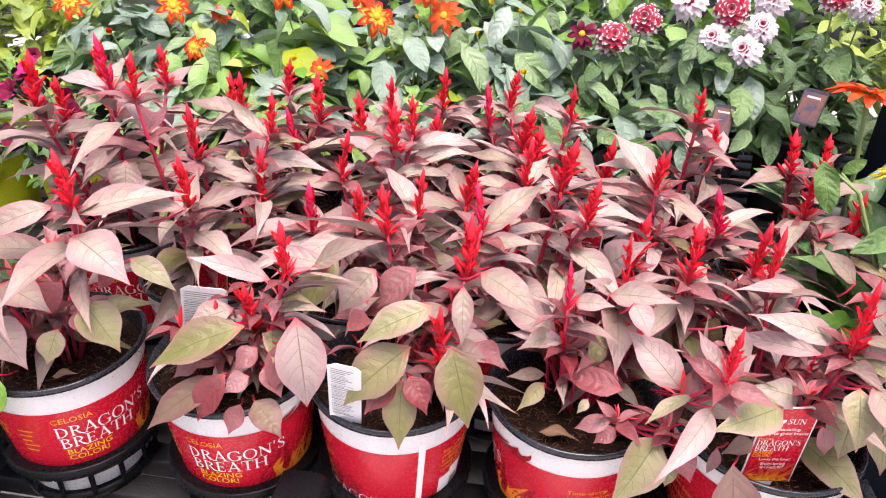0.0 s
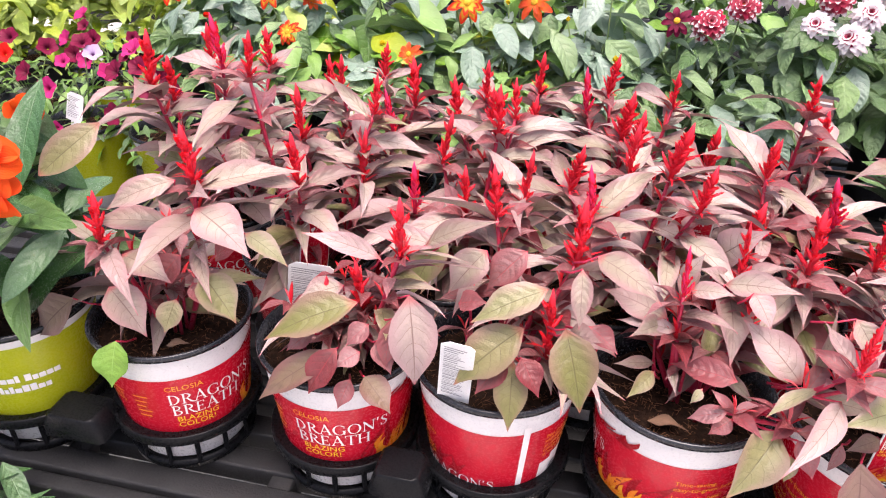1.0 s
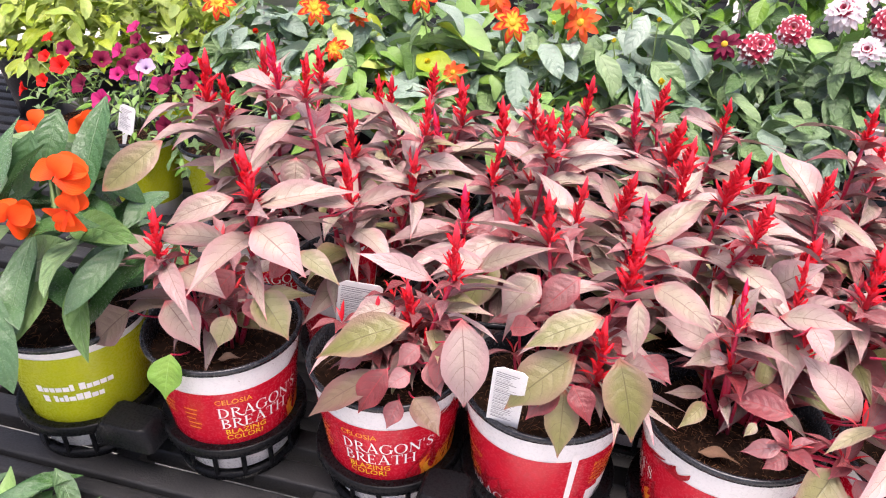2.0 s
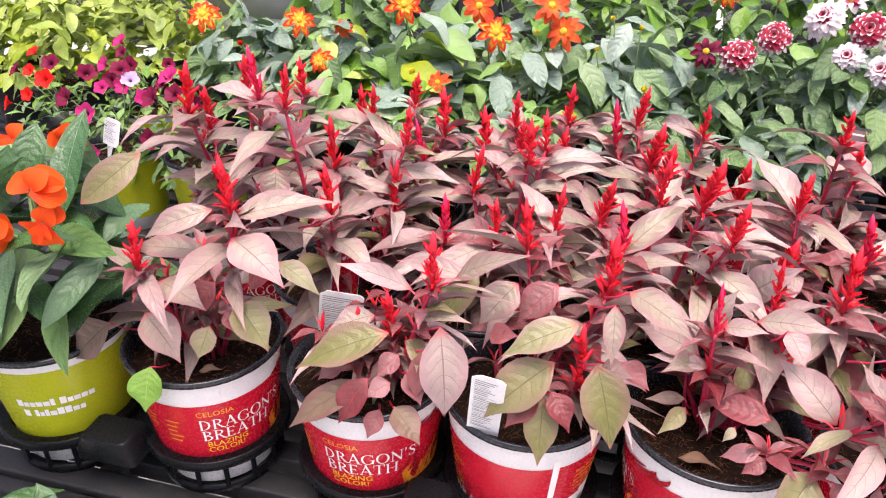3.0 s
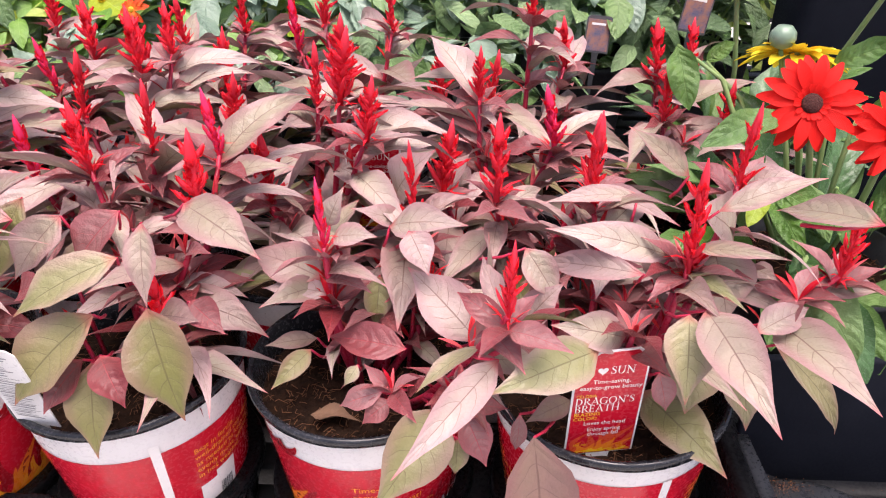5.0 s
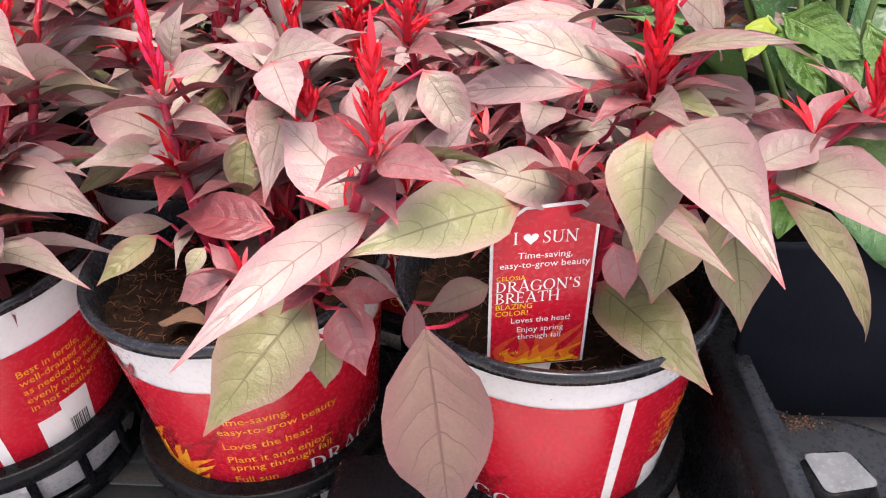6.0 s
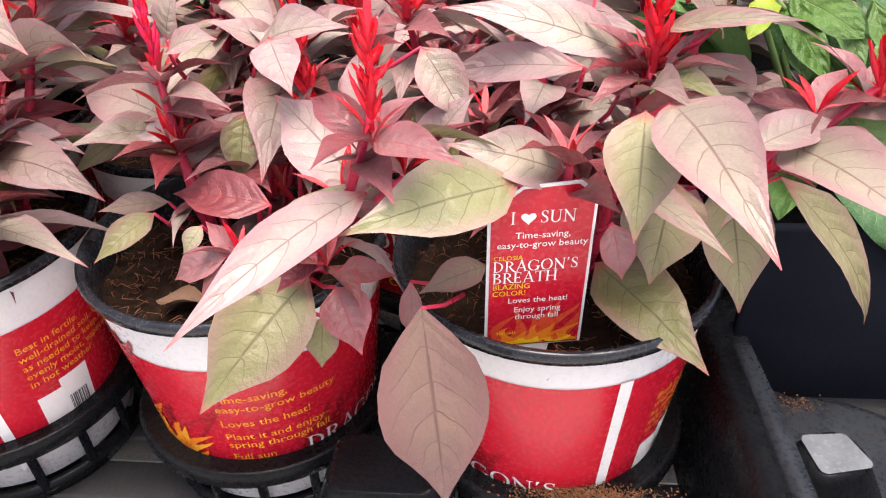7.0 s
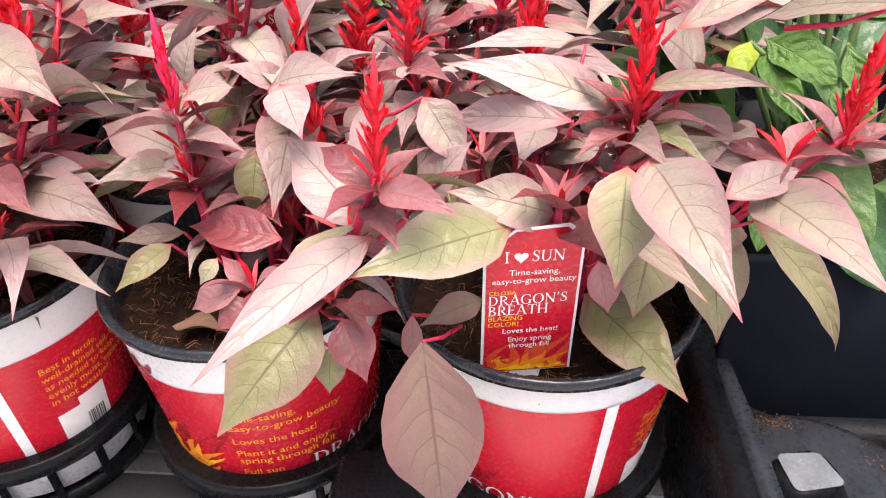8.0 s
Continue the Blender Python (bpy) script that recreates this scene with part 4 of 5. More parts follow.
for ob, x, y, z, size in ((p5, 0.445, -0.082, 0.896, 0.042), (p4, 0.314, -0.092, 0.837, 0.040), (p4, 0.360, -0.084, 0.890, 0.040), (p4, 0.262, -0.085, 0.836, 0.034), (p4, 0.203, -0.010, 0.866, 0.040), (p5, 0.572, -0.051, 0.910, 0.036), (p5, 0.486, -0.040, 0.925, 0.040), (p5, 0.500, -0.030, 0.890, 0.040)):
    at = Vector((x, y, z)) - ob.location
    tuft(ob, at, size, rt, 8)
    bm = bmesh.new()
    foot = Vector((at.x * 0.4, at.y * 0.4, POT_H - 0.03))
    tube(bm, [foot, foot.lerp(at, 0.5) + Vector((0, 0, 0.01)), at], [0.0032, 0.0028, 0.0020], 7)
    part("stem", bm, STEM, ob)
put_leaf(p4, DRY, (-0.040, -0.058, 0.184), (0.006, -0.066, 0.186), 0.5, 0.5, 10, 0.3, 0.2, 0.2)
put_leaf(p1, DRY, (0.020, -0.052, 0.184), (0.050, -0.044, 0.187), 0.45, 0.6, -10, 0.3, 0.2, 0.2)
for ob in (p1, p2, p3, p4, p5):  # low young shoots over the soil
    for k in range(6):
        a, r = rt.uniform(0, 6.28), rt.uniform(0.02, 0.070)
        at = Vector((r * math.cos(a), 0.015 + r * math.sin(a), POT_H + rt.uniform(0.015, 0.075)))
        tuft(ob, at, rt.uniform(0.034, 0.048), rt, 5)
        bm = bmesh.new()
        tube(bm, [(at.x * 0.8, at.y * 0.8, POT_H - 0.03), at], [0.0026, 0.0018], 6)
        part("stem", bm, STEM, ob)
celosia(-0.325, 0.195, 31, 30, ((-0.376, 0.154, 1.136), (-0.296, 0.103, 1.026), (-0.248, 0.228, 0.991), (-0.238, 0.261, 1.058), (-0.340, 0.230, 1.050)))
celosia(-0.102, 0.195, 32, 80, ((-0.072, 0.130, 0.990), (0.005, 0.130, 1.025), (-0.050, 0.248, 1.063), (-0.033, 0.300, 1.056), (-0.150, 0.160, 0.975), (-0.130, 0.250, 1.02)))
celosia(0.121, 0.195, 33, 130, ((0.185, 0.182, 1.062), (0.220, 0.125, 1.029), (0.060, 0.210, 1.010), (0.120, 0.120, 0.980), (0.140, 0.270, 1.020)))
celosia(0.344, 0.195, 34, 10, ((0.344, 0.075, 1.008), (0.326, 0.285, 1.011), (0.440, 0.140, 0.990), (0.290, 0.160, 0.975), (0.410, 0.230, 0.985)))
celosia(-0.530, 0.300, 50, 30, ((-0.456, 0.232, 1.135), (-0.572, 0.220, 1.107), (-0.459, 0.390, 1.080), (-0.530, 0.330, 1.100), (-0.590, 0.300, 1.05)))
celosia(-0.292, 0.445, 51, 60, ((-0.340, 0.405, 1.044), (-0.233, 0.486, 1.020), (-0.300, 0.520, 1.035), (-0.250, 0.400, 0.990), (-0.380, 0.460, 1.020)))
celosia(-0.068, 0.445, 52, 90, ((-0.154, 0.480, 0.998), (-0.017, 0.520, 1.041), (-0.080, 0.400, 1.010), (-0.110, 0.520, 1.020), (-0.020, 0.410, 1.00)))
celosia(0.150, 0.440, 53, 120, ((0.067, 0.490, 1.027), (0.205, 0.472, 1.040), (0.100, 0.520, 1.047), (0.150, 0.380, 1.000), (0.130, 0.450, 1.01)))
celosia(0.373, 0.420, 54, 150, ((0.271, 0.420, 0.976), (0.389, 0.398, 1.072), (0.440, 0.460, 1.000), (0.340, 0.350, 0.990)))
celosia(0.560, 0.330, 55, 200, ((0.590, 0.400, 1.010), (0.560, 0.440, 1.000), (0.540, 0.290, 0.990), (0.610, 0.290, 0.970)), leaves=(6, 8))


# ---- carrying trays under the front pots ----
def cup(parent, x, y):
    """A flat collar that holds a pot, with a rolled edge, upright ribs and a foot ring below."""
    ra, m = pot_radius(0.056), pose(x, y, 0)
    part("collar", lathe([(ra + 0.0012, 0.642), (ra + 0.0012, 0.6560), (ra + 0.0030, 0.6572), (ra + 0.0115, 0.6560), (ra + 0.0135, 0.6590), (ra + 0.0160, 0.6590), (ra + 0.0175, 0.6565), (ra + 0.0180, 0.645), (ra + 0.0165, 0.6435), (ra + 0.015, 0.650), (ra + 0.004, 0.650)], 64), BLACK, parent, "", m)
    part("foot_ring", lathe([(R_BOT + 0.003, 0.5855), (R_BOT + 0.008, 0.5855), (R_BOT + 0.010, 0.599), (R_BOT + 0.0035, 0.600)], 48), BLACK, parent, "", m)
    bm = bmesh.new()
    box(bm, -0.0035, 0.0035, -(R_BOT + 0.0105), -(R_BOT + 0.0055), 0.594, 0.650, 0.0015, 1)
    me = bpy.data.meshes.new("rib")
    bm.to_mesh(me)
    bm.free()
    for k in range(14):
        link("rib", me, BLACK, parent, "", m @ pose(0, 0, 0, 0, 0, 25.714 * k + 8))


def carry_tray(spots, blocks):
    """Two collars joined by a flat deck, with a raised grip block in front."""
    ob = thing("carry_tray", "black plastic carrying tray holding pots on the bench", "tray", pose(0, 0, 0), "carrying trays")
    for x, y in spots:
        cup(ob, x, y)
    for x, y, w in blocks:
        bm = bmesh.new()
        rows = []
        for k, z in ((1.34, 0.640), (1.30, 0.652), (1.06, 0.672), (0.98, 0.676), (0.88, 0.6765)):
            hw, y0, y1 = 0.5 * w * k, y - 0.026 - 0.010 * (k - 1), y + 0.024 + 0.02 * (k - 1)
            c = 0.006
            rows.append([(x - hw + c, y0, z), (x + hw - c, y0, z), (x + hw, y0 + c, z), (x + hw, y1 - c, z), (x + hw - c, y1, z), (x - hw + c, y1, z), (x - hw, y1 - c, z), (x - hw, y0 + c, z)])
        vs = ngrid(bm, rows, True, False)
        bm.faces.new(vs[-1])
        part("grip_block", bm, BLACK, ob, "", None, False)
        bm = bmesh.new()
        box(bm, x - w * 0.62, x + w * 0.62, y + 0.0245, y + 0.17, 0.630, 0.6450, 0.004)
        part("deck", bm, BLACK, ob)
        for dx in (-0.36, 0.36):
            bm = bmesh.new()
            box(bm, x + dx * w - 0.002, x + dx * w + 0.002, y + 0.03, y + 0.16, 0.6452, 0.6530, 0.0012, 1)
            part("stiffener", bm, BLACK, ob)
    return ob


carry_tray([(-0.672, -0.035), (-0.445, -0.012)], [(-0.556, -0.098, 0.070)])
carry_tray([(-0.206, -0.007), (0.0, 0.0)], [(-0.103, -0.092, 0.056)])
carry_tray([(0.223, 0.003), (0.446, -0.012)], [(0.335, -0.096, 0.072)])
carry_tray([(-0.325, 0.195), (-0.102, 0.195)], [(-0.215, 0.110, 0.06)])
carry_tray([(0.121, 0.195), (0.344, 0.195)], [(0.232, 0.110, 0.06)])


def empty_tray():
    """A deep black tray with sloped sides and blunt pegs in its wells."""
    ob = thing("empty_tray", "empty black plastic nursery tray with spilled soil crumbs", "tray", pose(0, 0, 0), "")
    bm = bmesh.new()
    x0, x1, y0, y1 = 0.566, 1.02, -0.20, 0.050
    rings = []
    for dx, z in ((-0.012, 0.586), (-0.004, 0.705), (0.000, 0.712), (0.012, 0.712), (0.018, 0.704), (0.040, 0.640), (0.055, 0.634)):
        pts = []
        for cx, cy, a0 in ((x1, y1, 0), (x0, y1, 90), (x0, y0, 180), (x1, y0, 270)):
            r = 0.035
            sx, sy = (1 if cx == x1 else -1), (1 if cy == y1 else -1)
            for k in range(5):
                a = radians(a0 + 22.5 * k)
                pts.append((cx - sx * (dx + r) + r * math.cos(a), cy - sy * (dx + r) + r * math.sin(a), z))
        rings.append(pts)
    vs = ngrid(bm, rings, True, False)
    bm.faces.new(vs[-1])
    part("shell", bm, BLACK, ob)
    for x, y in ((0.630, -0.081), (0.86, -0.081)):
        bm = bmesh.new()
        rows = []
        for r, z, sq in ((0.040, 0.634, 0.5), (0.037, 0.652, 0.5), (0.024, 0.678, 0.35), (0.0215, 0.683, 0.3), (0.018, 0.6845, 0.3)):
            row = []
            for k in range(28):
                a = 2 * math.pi * k / 28
                q = r / (abs(math.cos(a)) ** 3 + abs(math.sin(a)) ** 3) ** (1 / 3)
                row.append((q * math.cos(a), 0.8 * q * math.sin(a), z))
            rows.append(row)
        v = ngrid(bm, rows, True, False)
        bm.faces.new(v[-1])
        part("peg", bm, BLACK, ob, "black blunt peg", pose(x, y, 0, 0, 0, 20))
        bm = bmesh.new()
        top = []
        for cx, cy, a0 in ((0.011, 0.009, 0), (-0.011, 0.010, 90), (-0.011, -0.012, 180), (0.015, -0.010, 270)):
            top += [bm.verts.new((cx + 0.005 * math.cos(radians(a0 + 22.5 * k)), cy + 0.005 * math.sin(radians(a0 + 22.5 * k)), 0.6860)) for k in range(5)]
        bm.faces.new(top)
        # the peg's black top, coloured grey for its sky reflection
        part("peg_top", bm, SKY_SHEEN, ob, "flat top with grey sky sheen painted on", pose(x, y, 0, 0, 0, 8))
    bm = bmesh.new()
    rows = []
    for y in (-0.185, -0.12, -0.06, -0.03, -0.010, 0.010):
        cut = 0.010 * max(0.0, (y + 0.06) / 0.07)
        rows.append([(0.584, y, 0.7045), (0.5985 - 0.3 * cut, y, 0.7040), (0.604 - cut, y, 0.690), (0.611 - cut, y, 0.665), (0.622 - cut, y, 0.648), (0.584, y, 0.640)])
    v = ngrid(bm, rows, True, False)
    bm.faces.new(v[-1])
    # light falling on the upturned slope is put into its colour
    part("inner_slope", bm, LIT_BLACK, ob, "sloping inner wall, painted lit grey", None, False)
    part("well_floor", lathe([(0.0, 0.6520), (0.080, 0.6515), (0.088, 0.649), (0.091, 0.634)], 48), LIT_BLACK, ob, "paler grey floor of the well", pose(0.648, -0.085, 0))
    bm = bmesh.new()
    box(bm, 0.586, 1.0, 0.0105, 0.020, 0.630, 0.800, 0.003)
    part("back_wall", bm, BINM, ob)
    return ob


empty_tray()


def crumbs(cx, cy, z, sx, sy, n, seed, name="soil_crumbs"):
    rnd = random.Random(seed)
    bm = bmesh.new()
    for i in range(n):
        p = Vector((cx + rnd.gauss(0, sx), cy + rnd.gauss(0, sy), z + rnd.uniform(0, 0.002)))
        s = rnd.uniform(0.00022, 0.0008)
        bmesh.ops.create_icosphere(bm, subdivisions=1, radius=s, matrix=Matrix.Translation(p) @ pose(0, 0, 0, rnd.uniform(0, 90), rnd.uniform(0, 90), 0) @ Matrix.Diagonal((rnd.uniform(0.6, 2.2), 1, 0.7, 1)))
    return tagged(part(name, bm, FIBRE), "brown coir crumbs spilled on the black tray", "soil", kind="stuff")


crumbs(0.470, -0.103, 0.6585, 0.024, 0.0040, 1500, 4)
crumbs(0.634, -0.010, 0.6525, 0.012, 0.006, 160, 5)
crumbs(0.700, -0.040, 0.6525, 0.010, 0.010, 50, 6)


# ---- plant tags ----
def card_outline(w, h, clip):
    return [(-w / 2, 0), (w / 2, 0), (w / 2, h - clip * 0.75), (w / 2 - clip * 0.9, h), (-w / 2 + clip * 1.6, h - clip * 0.15), (-w / 2, h - clip * 1.35)]


def card(bm, pts, z0, z1):
    a = [bm.verts.new((x, z0, y)) for x, y in pts]
    b = [bm.verts.new((x, z1, y)) for x, y in pts]
    bm.faces.new(a)
    bm.faces.new(list(reversed(b)))
    for i in range(len(pts)):
        j = (i + 1) % len(pts)
        bm.faces.new((a[j], a[i], b[i], b[j]))
    return bm


def flat_text(parent, words, size, x, y, mat, align="CENTER", z=-0.0014):
    me = text_mesh(words, size, align)
    for v in me.vertices:
        v.co = (v.co.x + x, z, v.co.y + y)
    return link("lettering", me, mat, parent)


def flat_serif(parent, words, size, x, y, mat, align="CENTER"):
    me = serif_mesh(words, size, align)
    for v in me.vertices:
        v.co = (v.co.x + x, -0.0014 - v.co.z, v.co.y + y)
    return link("lettering", me, mat, parent)


def red_tag(m, rich=True):
    """A tag of white plastic, printed red, with its point in the soil."""
    ob = thing("plant_tag", "red printed plastic plant tag with white border", "plant tag", m)
    w, h = 0.058, 0.113
    bm = card(bmesh.new(), card_outline(w, h, 0.011), 0.0005, -0.0005)
    part("card", bm, CARD, ob, "", None, False)
    bm = card(bmesh.new(), [(x * 0.94, 0.001 + y * 0.975) for x, y in card_outline(w, h, 0.011)], -0.0004, -0.0009)
    part("red_print", bm, RED, ob, "", None, False)
    bm = card(bmesh.new(), [(-0.010, 0), (0.010, 0), (0.002, -0.05), (-0.002, -0.05)], -0.0006, 0.0006)
    part("stake", bm, CARD, ob, "", None, False)
    flat_serif(ob, "I", 0.0078, -0.0155, 0.0890, INK_W)
    flat_serif(ob, "SUN", 0.0078, 0.0085, 0.0890, INK_W)
    bm = bmesh.new()
    pts = []
    for k in range(20):
        a = 2 * math.pi * k / 20
        pts.append((-0.0075 + 0.00026 * 16 * math.sin(a) ** 3, 0.0925 + 0.00026 * (13 * math.cos(a) - 5 * math.cos(2 * a) - 2 * math.cos(3 * a) - math.cos(4 * a))))
    bm.faces.new([bm.verts.new((x, -0.0014, y)) for x, y in pts])
    part("heart", bm, INK_W, ob)
    if rich:
        flat_text(ob, "Time-saving,", 0.0060, 0.001, 0.0795, INK_W)
        flat_text(ob, "easy-to-grow beauty", 0.0060, 0.001, 0.0735, INK_W)
        flat_text(ob, "CELOSIA", 0.0042, -0.0255, 0.0655, INK_Y, "LEFT")
        flat_serif(ob, "DRAGON'S", 0.0074, -0.0255, 0.0575, INK_W, "LEFT")
        flat_serif(ob, "BREATH", 0.0074, -0.0255, 0.0495, INK_W, "LEFT")
        flat_text(ob, "BLAZING", 0.0052, -0.0255, 0.0450, INK_Y, "LEFT")
        flat_text(ob, "COLOR!", 0.0052, -0.0255, 0.0402, INK_Y, "LEFT")
        flat_text(ob, "Loves the heat!", 0.0056, 0.001, 0.0345, INK_W)
        flat_text(ob, "Enjoy spring", 0.0056, 0.001, 0.0275, INK_W)
        flat_text(ob, "through fall", 0.0056, 0.001, 0.0220, INK_W)
        flat_text(ob, "annuals", 0.0040, -0.0165, 0.0105, INK_Y)
    for seed, wd, ht, mat, z in ((3, 0.050, 0.034, EMBER, -0.0010), (9, 0.046, 0.017, INK_F, -0.0012), (5, 0.040, 0.005, INK_Y, -0.0015)):
        me = flame_mesh(seed, wd, ht, 6)
        for v in me.vertices:
            v.co = (max(-0.0265, min(0.0265, v.co.x - wd / 2)), z - v.co.z, v.co.y + 0.0025)
        link("flame_print", me, mat, ob)
    return ob


red_tag(pose(0.4300, -0.085, 0.777, 2, 1, 10))
red_tag(pose(-0.292, 0.112, 0.786, 6, 4, 66), False)
red_tag(pose(0.218, 0.175, 0.838, 8, 0, 0))


def white_tag(m, w=0.042, h=0.085):
    ob = thing("care_tag", "white plastic care tag with small grey print", "plant tag", m, "white care tags")
    bm = card(bmesh.new(), card_outline(w, h, 0.006), 0.0005, -0.0005)
    part("card", bm, CARD, ob, "", None, False)
    bm = card(bmesh.new(), [(-0.008, 0), (0.008, 0), (0.002, -0.045), (-0.002, -0.045)], -0.0006, 0.0006)
    part("stake", bm, CARD, ob, "", None, False)
    rnd = random.Random(8)
    y = h - 0.011
    while y > 0.008:
        bold = rnd.random() < 0.3
        l = (rnd.uniform(0.45, 0.9)) * (w - 0.009)
        bm = bmesh.new()
        bm.faces.new([bm.verts.new((a, -0.0008, b)) for a, b in ((-w / 2 + 0.004, y), (-w / 2 + 0.004 + l, y), (-w / 2 + 0.004 + l, y + (0.0013 if bold else 0.0007)), (-w / 2 + 0.004, y + (0.0013 if bold else 0.0007)))])
        part("print_line", bm, INK_G, ob)
        y -= 0.0034 if bold else 0.0026
    return ob


white_tag(pose(-0.040, -0.090, 0.795, 14, 6, -4), 0.038, 0.108)
white_tag(pose(-0.272, 0.045, 0.785, 5, 8, 10), 0.060, 0.083)
white_tag(pose(-0.548, 0.012, 0.800, 10, 4, 40), 0.03, 0.10)


# ---- other plants ----
def ball_of_leaves(ob, mat, rnd, n, rx, rz, z0, size, width, shape="ovate", front=True, bend=0.6, mats=None):
    """Leaves all over a mound, pointing out and hanging a little."""
    for i in range(n):
        a = rnd.uniform(0, 6.28)
        u = rnd.random()
        el = math.asin(u * 0.98)
        r = rnd.uniform(0.55, 1.0)
        c = Vector((rx * r * math.cos(a) * math.cos(el), rx * r * math.sin(a) * math.cos(el), z0 + rz * r * math.sin(el)))
        b = a + rnd.uniform(-0.7, 0.7) if rnd.random() < 0.45 else -1.57 + rnd.uniform(-1.3, 1.3)
        tilt = rnd.uniform(-0.95, 0.15)
        l = rnd.uniform(*size)
        d = Vector((math.cos(b) * math.cos(tilt), math.sin(b) * math.cos(tilt), math.sin(tilt))) * l
        put_leaf(ob, rnd.choice(mats) if mats else mat, c - d * 0.5, c + d * 0.5, rnd.choice(width), rnd.choice((0.4, 0.8)), rnd.uniform(-40, 40), 0.2, 0.15, 0.0, shape, "leaf", rnd.choice((0.0, 2.0)))


def petal_ring(bm, n, r0, r1, width, tilt, rnd, cup_=0.2, z=0.0, blunt=0.6, rounded=False):
    """A ring of petals round the z axis."""
    for i in range(n):
        a = 2 * math.pi * (i + rnd.uniform(-0.25, 0.25)) / n
        l = (r1 - r0) * rnd.uniform(0.88, 1.08)
        t = tilt + rnd.uniform(-0.12, 0.12)
        out, side = Vector((math.cos(a), math.sin(a), 0)), Vector((-math.sin(a), math.cos(a), 0))
        rows = []
        steps = 8 if rounded else 5
        for j in range(steps):
            s = j / (steps - 1)
            w = 0.5 * width * (0.45 + 1.1 * s) * (1 if s < 0.9 else blunt)
            if rounded:
                w = 0.5 * width * max(0.12, math.sin(math.pi * (0.10 + 0.84 * s ** 1.25)))
            th = t - cup_ * s
            c = out * (r0 + l * s * math.cos(th)) + Vector((0, 0, z + l * s * math.sin(th)))
            up = Vector((0, 0, 1)) * math.cos(th) - out * math.sin(th)
            rows.append([c - side * w + up * w * 0.35, c, c + side * w + up * w * 0.35])
        ngrid(bm, rows)


def face(at, towards):
    return Matrix.Translation(at) @ Vector((0, 0, 1)).rotation_difference(Vector(towards).normalized()).to_matrix().to_4x4()


def flower_head(kind, seed):
    """Petals of one flower, about its own centre, facing up."""
    key = ("flower", kind, seed)
    if key in MESHES:
        return MESHES[key]
    rnd = random.Random(seed)
    bm = bmesh.new()
    if kind == "pompon":
        for k, (n, r, t) in enumerate(((15, 0.038, -0.25), (14, 0.035, 0.0), (13, 0.031, 0.22), (11, 0.026, 0.45), (8, 0.019, 0.7), (5, 0.011, 1.0))):
            petal_ring(bm, n, 0.003, r, 0.0125, t, rnd, 0.30, 0.003 * k, 0.85, True)
    elif kind == "open":
        petal_ring(bm, 8, 0.004, 0.044, 0.019, 0.05, rnd, 0.3, 0, 0.8, True)
        petal_ring(bm, 8, 0.004, 0.033, 0.013, 0.3, rnd, 0.2, 0.002, 0.8, True)
    elif kind == "gerbera":
        petal_ring(bm, 16, 0.009, 0.057, 0.0165, 0.08, rnd, 0.30, 0, 0.6, True)
        petal_ring(bm, 15, 0.009, 0.053, 0.0150, 0.26, rnd, 0.25, 0.002, 0.6, True)
        petal_ring(bm, 16, 0.009, 0.022, 0.005, 0.6, rnd, 0.1, 0.003, 0.5)
    elif kind == "impatiens":
        for k, (reach, wide, tilt) in enumerate(((0.044, 0.046, 0.15), (0.036, 0.036, 0.75), (0.040, 0.040, -0.25), (0.030, 0.034, 0.55), (0.042, 0.044, 0.05))):
            single = bmesh.new()
            petal_ring(single, 1, 0.001, reach, wide, tilt, rnd, 0.7, 0.0006 * k, 0.8, True)
            bmesh.ops.rotate(single, verts=single.verts, cent=(0, 0, 0), matrix=Matrix.Rotation(1.257 * k + rnd.uniform(-0.2, 0.2), 3, "Z"))
            piece = bpy.data.meshes.new("petal")
            single.to_mesh(piece)
            single.free()
            bm.from_mesh(piece)
            bpy.data.meshes.remove(piece)
    elif kind == "petunia":
        rows = []
        for j in range(6):
            s = j / 5
            r = 0.003 + 0.024 * s ** 1.7
            rows.append([(r * (1 + 0.12 * s * math.sin(5 * a)) * math.cos(a), r * (1 + 0.12 * s * math.sin(5 * a)) * math.sin(a), 0.022 * s ** 0.6 + 0.002 * s * math.sin(10 * a + seed)) for a in [2 * math.pi * q / 25 for q in range(26)]])
        ngrid(bm, rows)
    elif kind == "bud":
        petal_ring(bm, 8, 0.001, 0.016, 0.008, 1.25, rnd, -0.5, 0, 0.3)
        petal_ring(bm, 6, 0.001, 0.013, 0.008, 1.4, rnd, -0.5, 0, 0.3)
    me = bpy.data.meshes.new("petals")
    bm.to_mesh(me)
    bm.free()
    me.shade_smooth()
    MESHES[key] = me
    return me


def flower(ob, kind, mat, at, towards, size=1.0, seed=0, eye=None, eye_r=0.008, stalk=None, stalk_r=0.0018, stalk_mat=None):
    me = flower_head(kind, seed)
    key = ("flower", kind, seed, mat.name)
    if key not in MESHES:
        MESHES[key] = me.copy()
        MESHES[key].materials.append(mat)
    f = link("flower", MESHES[key], None, ob, "", face(at, towards) @ Matrix.Scale(size, 4))
    if eye is not None:
        bm = bmesh.new()
        bmesh.ops.create_icosphere(bm, subdivisions=2, radius=1, matrix=Matrix.Translation((0, 0, 0.004)) @ Matrix.Diagonal((eye_r, eye_r, eye_r * 0.55, 1)))
        part("flower_eye", bm, eye, f)
    if stalk is not None:
        a, s = Vector(at), Vector(stalk)
        bm = bmesh.new()
